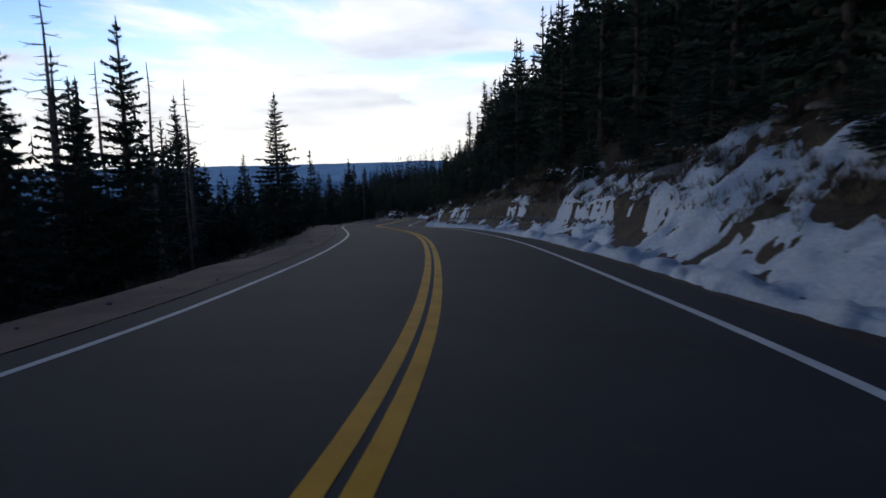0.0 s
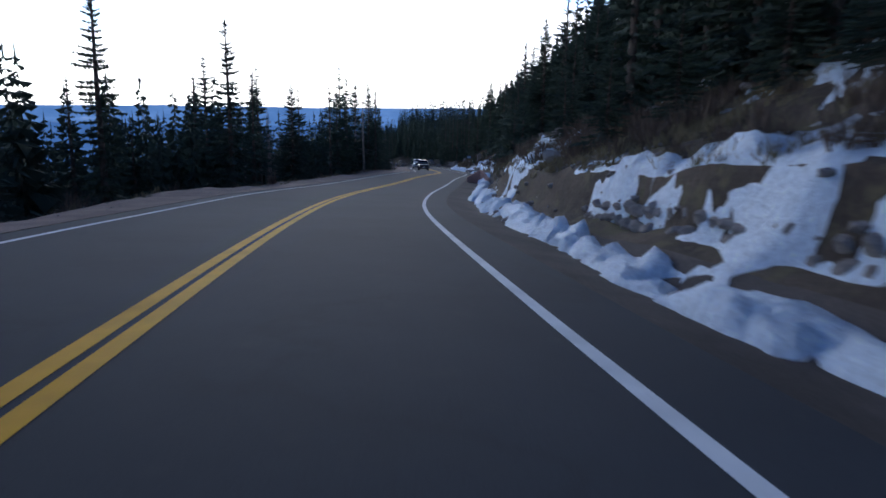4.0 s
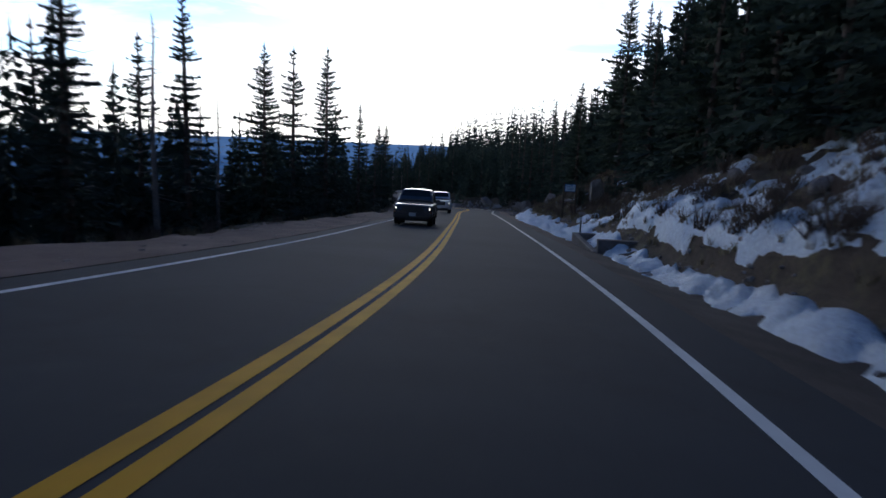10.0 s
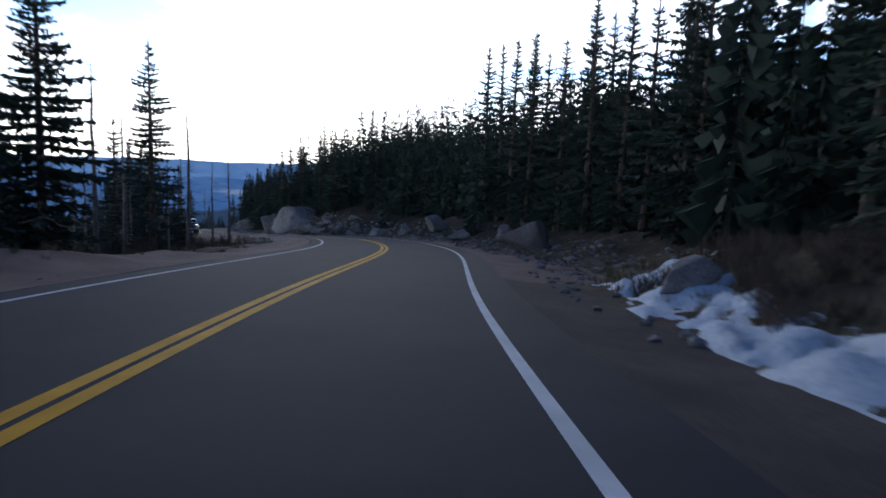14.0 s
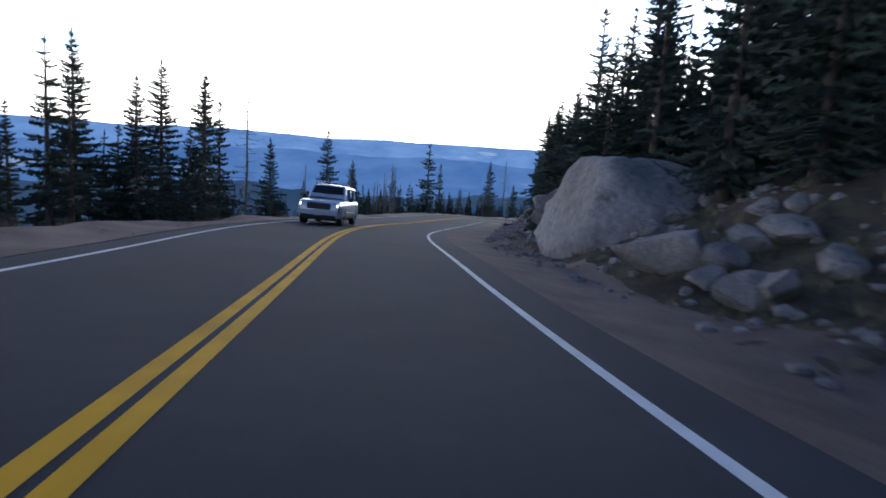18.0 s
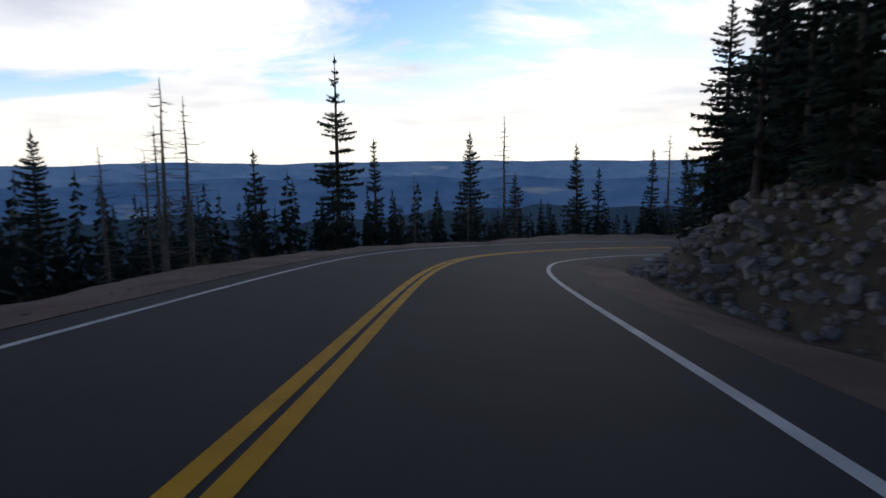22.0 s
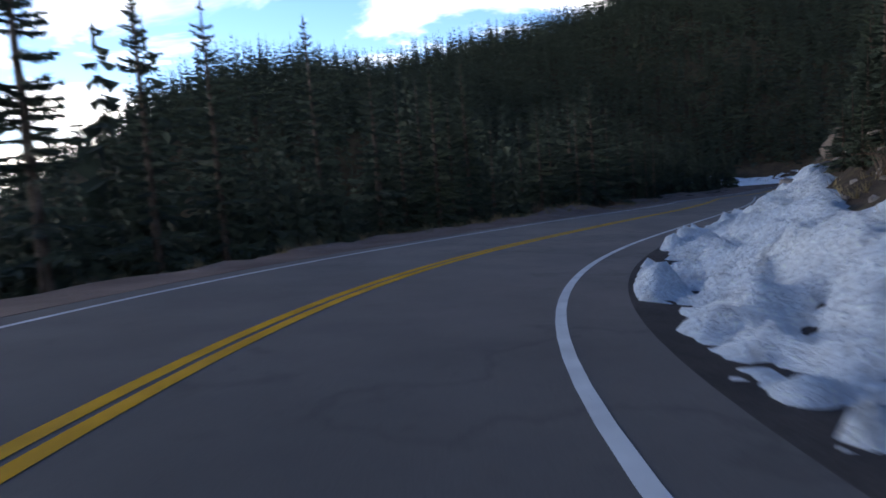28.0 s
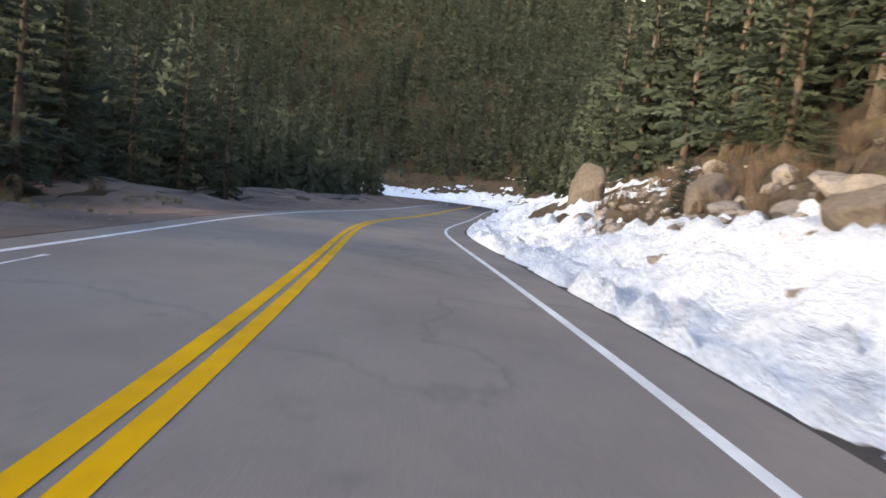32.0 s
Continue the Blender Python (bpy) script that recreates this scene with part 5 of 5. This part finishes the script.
SIGN_BLUE = plain("sign_blue", (0.06, 0.16, 0.30), 0.5)
SIGN_PALE = plain("sign_pale", (0.45, 0.55, 0.62), 0.5)
WOOD = two_tone("sign_post_wood", (0.05, 0.035, 0.025), (0.10, 0.075, 0.05), 3, 20, 0.9, (0.5, 0.01))


def road_sign(s, d, turn):
    e = stand("road_sign", s, d, turn)
    for x in (-0.37, 0.37):
        bm = bmesh.new()
        box_bm(bm, (x, 0, 0.85), (0.10, 0.10, 2.5))
        bmesh.ops.bevel(bm, geom=bm.edges[:], offset=0.012, segments=1, affect="EDGES")
        part("post", bm, WOOD, e, "dark timber post")
    bm = bmesh.new()
    box_bm(bm, (0, -0.068, 1.76), (0.66, 0.03, 0.46))
    bmesh.ops.bevel(bm, geom=bm.edges[:], offset=0.01, segments=1, affect="EDGES")
    board = part("board", bm, SIGN_BLUE, e, "blue and white sign board")
    for x, z, w, h in ((-.10, 1.92, .32, .05), (.22, 1.91, .16, .09), (0, 1.71, .58, .28)):
        bm = bmesh.new()
        box_bm(bm, (x, -0.087, z), (w, 0.006, h))
        part("lettering", bm, SIGN_PALE, board, "pale bar of unreadable lettering")
    for z in (1.67, 1.76):
        bm = bmesh.new()
        box_bm(bm, (0.03, -0.093, z), (0.38, 0.004, 0.04))
        part("lettering", bm, SIGN_BLUE, board, "blue bar of unreadable lettering")
    tagged(e, "blue and white sign board between two timber posts on the bank", "road sign")


headwall(*HEADWALL)
for s, d in MARKERS:
    marker_post(s, d)
for row in SUMPS:
    sump(*row)
road_sign(*SIGN)


# ---- vehicles coming the other way ----
TYRE = plain("tyre_rubber", (0.018, 0.018, 0.018), 0.9)
RIM = plain("wheel_rim_metal", (0.35, 0.35, 0.36), 0.35, 0.9)
BLACK = plain("black_plastic", (0.015, 0.015, 0.016), 0.6)
CHROME = plain("bumper_chrome", (0.55, 0.56, 0.58), 0.2, 1.0)
PLATE = plain("number_plate", (0.42, 0.43, 0.45), 0.5)
AMBER = plain("amber_lens", (0.5, 0.16, 0.02), 0.25)


def glass_mat():
    m, nt, b = material("dark_car_glass", 0.05)
    b.inputs["Base Color"].default_value = (0.008, 0.010, 0.012, 1)
    f = ramp(nt, nz(nt, 2, 3), [(0.3, (0.03,) * 3), (0.7, (0.09,) * 3)])
    nt.links.new(f, b.inputs["Roughness"])
    return m


def lamp_mat():
    m, nt, b = material("lit_headlamp", 0.2)
    b.inputs["Base Color"].default_value = (0.8, 0.8, 0.78, 1)
    b.inputs["Emission Color"].default_value, b.inputs["Emission Strength"].default_value = (1.0, 0.86, 0.62, 1), 2.0
    return m


GLASS, LAMP = glass_mat(), lamp_mat()


def paint(name, colour):
    m, nt, b = material(name, 0.28)
    b.inputs["Metallic"].default_value, b.inputs["Coat Weight"].default_value = 0.35, 0.6
    f = ramp(nt, nz(nt, 1.5, 5), [(0.35, tuple(c * .82 for c in colour)), (0.65, colour)])
    dirt = ramp(nt, nz(nt, 4, 6), [(0.55, (0, 0, 0)), (0.8, (0.35,) * 3)])
    nt.links.new(mix(nt, dirt, f, (0.12, 0.10, 0.085)), b.inputs["Base Color"])
    return m


def loft(sections, close=True):
    bm = bmesh.new()
    rows = [[bm.verts.new(p) for p in sec] for sec in sections]
    n = len(rows[0])
    for a, b in zip(rows, rows[1:]):
        for k in range(n if close else n - 1):
            j = (k + 1) % n
            bm.faces.new((a[k], a[j], b[j], b[k]))
    if close:
        bm.faces.new(rows[0][::-1])
        bm.faces.new(rows[-1])
    bmesh.ops.recalc_face_normals(bm, faces=bm.faces)
    return bm


def wheel(e, x, y, r, wid):
    out = 1 if x > 0 else -1
    w = new("wheel")
    w.parent, w.location = e, (x, y, r)

    def lathe(prof, n=28):
        bm = bmesh.new()
        rows = [[bm.verts.new((q[0] * out, q[1] * math.cos(2 * math.pi * k / n), q[1] * math.sin(2 * math.pi * k / n))) for k in range(n)] for q in prof]
        for a, b in zip(rows, rows[1:]):
            for k in range(n):
                bm.faces.new((a[k], a[(k + 1) % n], b[(k + 1) % n], b[k]))
        bmesh.ops.recalc_face_normals(bm, faces=bm.faces)
        return bm
    part("tyre", lathe([(-wid / 2, r * .6), (-wid / 2, r * .93), (-wid * .4, r), (wid * .4, r), (wid / 2, r * .93), (wid / 2, r * .66), (wid * .42, r * .62)]), TYRE, w)
    bm = lathe([(wid * .40, r * .63), (wid * .30, r * .58), (wid * .22, r * .2), (wid * .3, 0.03), (wid * .3, 0.002)])
    for k in range(6):
        a = 2 * math.pi * k / 6
        box_bm(bm, (0, 0, 0), (0.03, r * .11, r * .5), Matrix.Translation((out * wid * .32, -math.sin(a) * r * .36, math.cos(a) * r * .36)) @ Matrix.Rotation(a, 4, "X"))
    part("rim", bm, RIM, w)


def suv(s, d, body_mat, label, L=5.1, W=2.0, H=1.88, belt=1.14, hood=1.08, nose=0.98, boxy=1.0, rack=True, chrome=True):
    """A sport utility vehicle that faces back down the road towards the traveller; its base is on the asphalt."""
    e = new("car")
    p = on_road(s, d)
    up = Vector((0, 0, 1))
    fw = Vector(on_road(s - 2, d)) - Vector(on_road(s + 2, d))
    e.location = Vector(p) + Vector((0, 0, 0.006))
    e.rotation_euler = (math.atan2(fw.z, Vector((fw.x, fw.y, 0)).length), -float(np.interp(s, _sg, _bk)) * -1, math.atan2(-fw.x, fw.y))
    w, f, r = W / 2, L / 2, -L / 2
    ws = f - 0.30 * L

    def sec(y, wd, z0, zm, zt):
        q = [(wd * .90, z0), (wd * .985, z0 + .10), (wd, zm * .62 + z0 * .38), (wd * .985, zm), (wd * .93, zt - .02), (wd * .80, zt), (wd * .4, zt + .015), (0, zt + .02)]
        return [(x, y, z) for x, z in q] + [(-x, y, z) for x, z in q[-2::-1]]
    secs = [sec(f, w * .84, .46, .70, nose - .08), sec(f - .05, w * .92, .40, .78, nose - .01), sec(f - .18, w * .98, .36, .84, nose + .04), sec(f - .7, w, .36, .92, hood + .01),
            sec(ws + .05, w, .36, .96, hood + .04), sec(ws - .35, w, .36, .99, belt), sec(-.4, w, .36, 1.0, belt), sec(r + .5, w, .36, 1.0, belt + .01), sec(r + .10, w * .98, .38, 1.0, belt), sec(r, w * .93, .42, .95, belt - .05)]
    body = part("body", loft(secs), body_mat, e)
    for q in body.data.polygons:
        q.use_smooth = True
    bm = body.data

    def csec(y, wb, wt, zb, zt):
        q = [(wb, zb), (wb * .985, zb + .05), (wt + .05, zt - .12), (wt, zt - .035), (wt * .88, zt), (wt * .4, zt + .025), (0, zt + .03)]
        return [(x, y, z) for x, z in q] + [(-x, y, z) for x, z in q[-2::-1]]
    wb, wt = w * .93, w * .76
    rf = ws - .60 * (1.0 if boxy >= 1 else 1.15)
    rb = r + .28 * boxy
    mid = (belt + H) / 2
    cab = part("cabin", loft([csec(ws, wb, wb * .93, belt - .10, belt - .02 + .14), csec((ws + rf) / 2, wb, (wt + wb) / 2, belt - .1, mid + .03), csec(rf, wb, wt, belt - .1, H - .04), csec(rf - .5, wb, wt, belt - .1, H), csec(-.9, wb, wt, belt - .1, H), csec(rb, wb, wt * .98, belt - .1, H - .04), csec(rb - .18, wb * .98, wt * .93, belt - .1, H - .22)]), body_mat, e)
    # glass panes, a little proud of the cabin

    def pane(nm, a, b, c, dd, thick, bars=6):
        q = [Vector(v) for v in (a, b, c, dd)]
        n = (q[1] - q[0]).cross(q[3] - q[0]).normalized()
        bm = bmesh.new()
        g = []
        for off in (0.0, thick):
            g.append([[bm.verts.new((q[0] * (1 - u) + q[1] * u) * (1 - v) + (q[3] * (1 - u) + q[2] * u) * v + n * (off + 0.03 * math.sin(math.pi * u))) for u in (0, .25, .5, .75, 1)] for v in (0, .5, 1)])
        for t in range(2):
            for i in range(2):
                for j in range(4):
                    bm.faces.new((g[t][i][j], g[t][i][j + 1], g[t][i + 1][j + 1], g[t][i + 1][j]))
        ed = [g[0][0], g[1][0]], [g[0][2], g[1][2]]
        for lo, hi in ed:
            for j in range(4):
                bm.faces.new((lo[j], lo[j + 1], hi[j + 1], hi[j]))
        bmesh.ops.recalc_face_normals(bm, faces=bm.faces)
        return part(nm, bm, GLASS, e, "dark tinted glass")
    pane("windshield", (wb * .90, ws - .02 + .04, belt + .03), (-wb * .90, ws - .02 + .04, belt + .03), (-wt * .88, rf + .10, H - .09), (wt * .88, rf + .10, H - .09), 0.012)
    pane("rear_window", (-wb * .80, rb - .19, belt + .1), (wb * .80, rb - .19, belt + .1), (wt * .78, rb - .12, H - .16), (-wt * .78, rb - .12, H - .16), 0.012)
    for sg in (-1, 1):
        x0, x1 = sg * (wb * .99), sg * (wt + .068)
        cutl = [(ws - .25, rf - .02, -.05), (-.12, None, -1.15), (-1.22, None, rb + .10)]
        for y0, yt, y1 in cutl:
            yt = y0 if yt is None else yt
            a, b, c, dd = (x0, y1, belt + .04), (x0, y0, belt + .04), (x1, yt, H - .17), (x1, y1, H - .17)
            pane("side_window", a, b, c, dd, 0.012 if sg > 0 else -0.012)
        bm = bmesh.new()
        box_bm(bm, (sg * (w + .13), ws - .30, belt + .08), (.22, .10, .18))
        bmesh.ops.bevel(bm, geom=bm.edges[:], offset=0.03, segments=2, affect="EDGES")
        part("mirror", bm, body_mat if not chrome else BLACK, e, "door mirror")
        bm = bmesh.new()
        box_bm(bm, (sg * w * .74, f - .06, nose - .14), (w * .28, .10, .14))
        bmesh.ops.bevel(bm, geom=bm.edges[:], offset=0.025, segments=2, affect="EDGES")
        part("headlight", bm, LAMP, e, "lit warm headlight")
        bm = bmesh.new()
        box_bm(bm, (sg * w * .80, f - .075, nose - .30), (w * .26, .09, .07))
        part("indicator", bm, AMBER, e, "amber indicator lens")
        for y in (f - .95, r + 1.02):
            rows = []
            for k in range(15):
                a = math.pi * (k / 14 * 1.1 - 0.05)
                rows.append([(sg * (w + ox), y + rr * math.cos(a), .40 + rr * math.sin(a)) for ox, rr in ((-.10, .43), (.022, .43), (.022, .485), (-.10, .50))])
            bm = loft(rows)
            part("wheel_arch", bm, BLACK if not chrome else body_mat, e)
            wheel(e, sg * (w - .14), y, .39, .25)
        bm = bmesh.new()
        box_bm(bm, (sg * (w + .012), -.1, .62), (.03, L * .5, .07))
        part("side_trim", bm, BLACK if not chrome else CHROME, e, "side moulding")
        for y in (-.30, -1.30):
            bm = bmesh.new()
            box_bm(bm, (sg * (w + .015), y, .98), (.03, .2, .045))
            bmesh.ops.bevel(bm, geom=bm.edges[:], offset=0.01, segments=1, affect="EDGES")
            part("door_handle", bm, BLACK if not chrome else CHROME, e)
        if rack:
            bm = bmesh.new()
            box_bm(bm, (sg * wt * .84, -.55, H + .07), (.04, 2.3, .035))
            for y in (.5, -1.6):
                box_bm(bm, (sg * wt * .84, y, H + .03), (.035, .10, .08))
            part("roof_rail", bm, BLACK, e)
    bm = bmesh.new()
    box_bm(bm, (0, f - .01, nose - .19), (w * 1.08, .09, .29))
    bmesh.ops.bevel(bm, geom=bm.edges[:], offset=0.03, segments=2, affect="EDGES")
    gr = part("grille", bm, BLACK, e, "black front grille")
    for k in range(4):
        bm = bmesh.new()
        box_bm(bm, (0, f + .024, nose - .29 + k * .06), (w * .98, .012, .012))
        part("grille_bar", bm, CHROME if chrome else BLACK, gr)
    bm = bmesh.new()
    box_bm(bm, (0, f + .01, .54), (W * .95, .20, .25))
    bmesh.ops.bevel(bm, geom=bm.edges[:], offset=0.06, segments=2, affect="EDGES")
    part("front_bumper", bm, body_mat, e)
    bm = bmesh.new()
    box_bm(bm, (0, f + .10, .41), (W * .80, .05, .13))
    part("air_intake", bm, BLACK, e)
    bm = bmesh.new()
    box_bm(bm, (0, f + .125, .52), (.31, .012, .155))
    part("number_plate", bm, PLATE, e, "pale number plate")
    bm = bmesh.new()
    box_bm(bm, (0, r - .01, .50), (W * .93, .16, .24))
    bmesh.ops.bevel(bm, geom=bm.edges[:], offset=0.05, segments=2, affect="EDGES")
    part("rear_bumper", bm, body_mat, e)
    bm = bmesh.new()
    box_bm(bm, (0, 0, .30), (W * .8, L * .86, .16))
    part("underbody", bm, BLACK, e)
    tagged(e, label, "car", group="oncoming cars")
    return e


for s, d, kind in CARS:
    if kind == "dark":
        suv(s, d, paint("dark_blue_paint", (0.012, 0.016, 0.028)), "dark blue compact sport utility car with lit headlights", L=4.4, W=1.82, H=1.70, belt=1.06, hood=1.0, nose=.92, rack=False, chrome=False)
    elif kind == "silver":
        suv(s, d, paint("silver_paint", (0.36, 0.39, 0.44)), "silver full-size sport utility car with roof rails and lit headlights", L=5.2, W=2.02, H=1.93, hood=1.13, nose=1.05, belt=1.2)
    else:
        suv(s, d, paint("pale_silver_paint", (0.50, 0.54, 0.60)), "pale silver large sport utility car with lit headlights", L=5.25, W=2.02, H=1.92, hood=1.14, nose=1.06, belt=1.18)


# ---- low dry-stone face at the foot of the bank: the stones that can be told apart ----
face = new("retaining_wall")
face.location = spot(40, 6.1)
rs = random.Random(9)
inv = face.location.copy()
for row in range(3):
    s = 21.0
    while s < 58.0:
        w = rs.uniform(0.26, 0.52)
        p = on_road(s + w / 2, float(np.interp(s, ST, FOOT)) + 1.02 + 0.07 * row)
        base = float(np.interp(s, _sg, _rz)) + 6 * float(np.interp(s, _sg, _bk)) - 0.02
        ob = part("stone", SMALL[rs.randrange(6)], None, face)
        ob.location = Vector((p[0], p[1], base + 0.16 + 0.25 * row + rs.uniform(-.04, .04))) - inv
        ob.rotation_euler = (rs.uniform(-.15, .15), rs.uniform(-.15, .15), float(heading(s)) + rs.uniform(-.2, .2))
        ob.scale = (0.24, w * 0.58, rs.uniform(0.16, 0.22))
        s += w
tagged(face, "low dry-stone face at the foot of the snowy bank", "retaining wall")


# ---- worn white smear beside the valley edge line ----
def smear(s0, s1, d0, d1, seed):
    g = random.Random(seed)
    v, f = [], []
    s = s0
    while s < s1:
        q = (s - s0) / (s1 - s0)
        w = g.uniform(0.012, 0.05)
        c = d0 + (d1 - d0) * math.sin(q * 2.6) + g.uniform(-.02, .02)
        for dd in (c - w, c + w):
            p = on_road(s, dd)
            v.append((p[0], p[1], p[2] + 0.006))
        s += 0.35
    f = [(2 * k, 2 * k + 1, 2 * k + 3, 2 * k + 2) for k in range(len(v) // 2 - 1)]
    tagged(new("paint_smear", mesh_from("paint_smear", v, f, WHITE)), "thin smear of spilt white line paint on the asphalt", "road marking", kind="structure")


smear(449.5, 463, -3.15, -2.72, 4)


# ---- fallen branch on the verge ----
def fallen_stick(s, d, length, turn):
    p = spot(s, d)
    secs = []
    g = random.Random(3)
    for k in range(7):
        q = k / 6
        r = 0.045 * (1 - 0.7 * q)
        c = Vector(((q - .5) * length, 0.12 * math.sin(q * 5), 0.05 + 0.22 * q * q))
        secs.append([(c.x, c.y + r * math.cos(a), c.z + r * math.sin(a)) for a in np.arange(0, 6.28, 1.257)])
    ob = new("fallen_branch", bpy.data.meshes.new("fallen_branch"))
    bm = loft(secs)
    bm.to_mesh(ob.data)
    bm.free()
    ob.data.materials.append(DEADWOOD)
    ob.location, ob.rotation_euler = p, (0, 0, float(heading(s)) + radians(turn))
    tagged(ob, "bleached fallen branch lying on the gravel verge", "branch")


fallen_stick(361, 5.9, 1.6, 60)
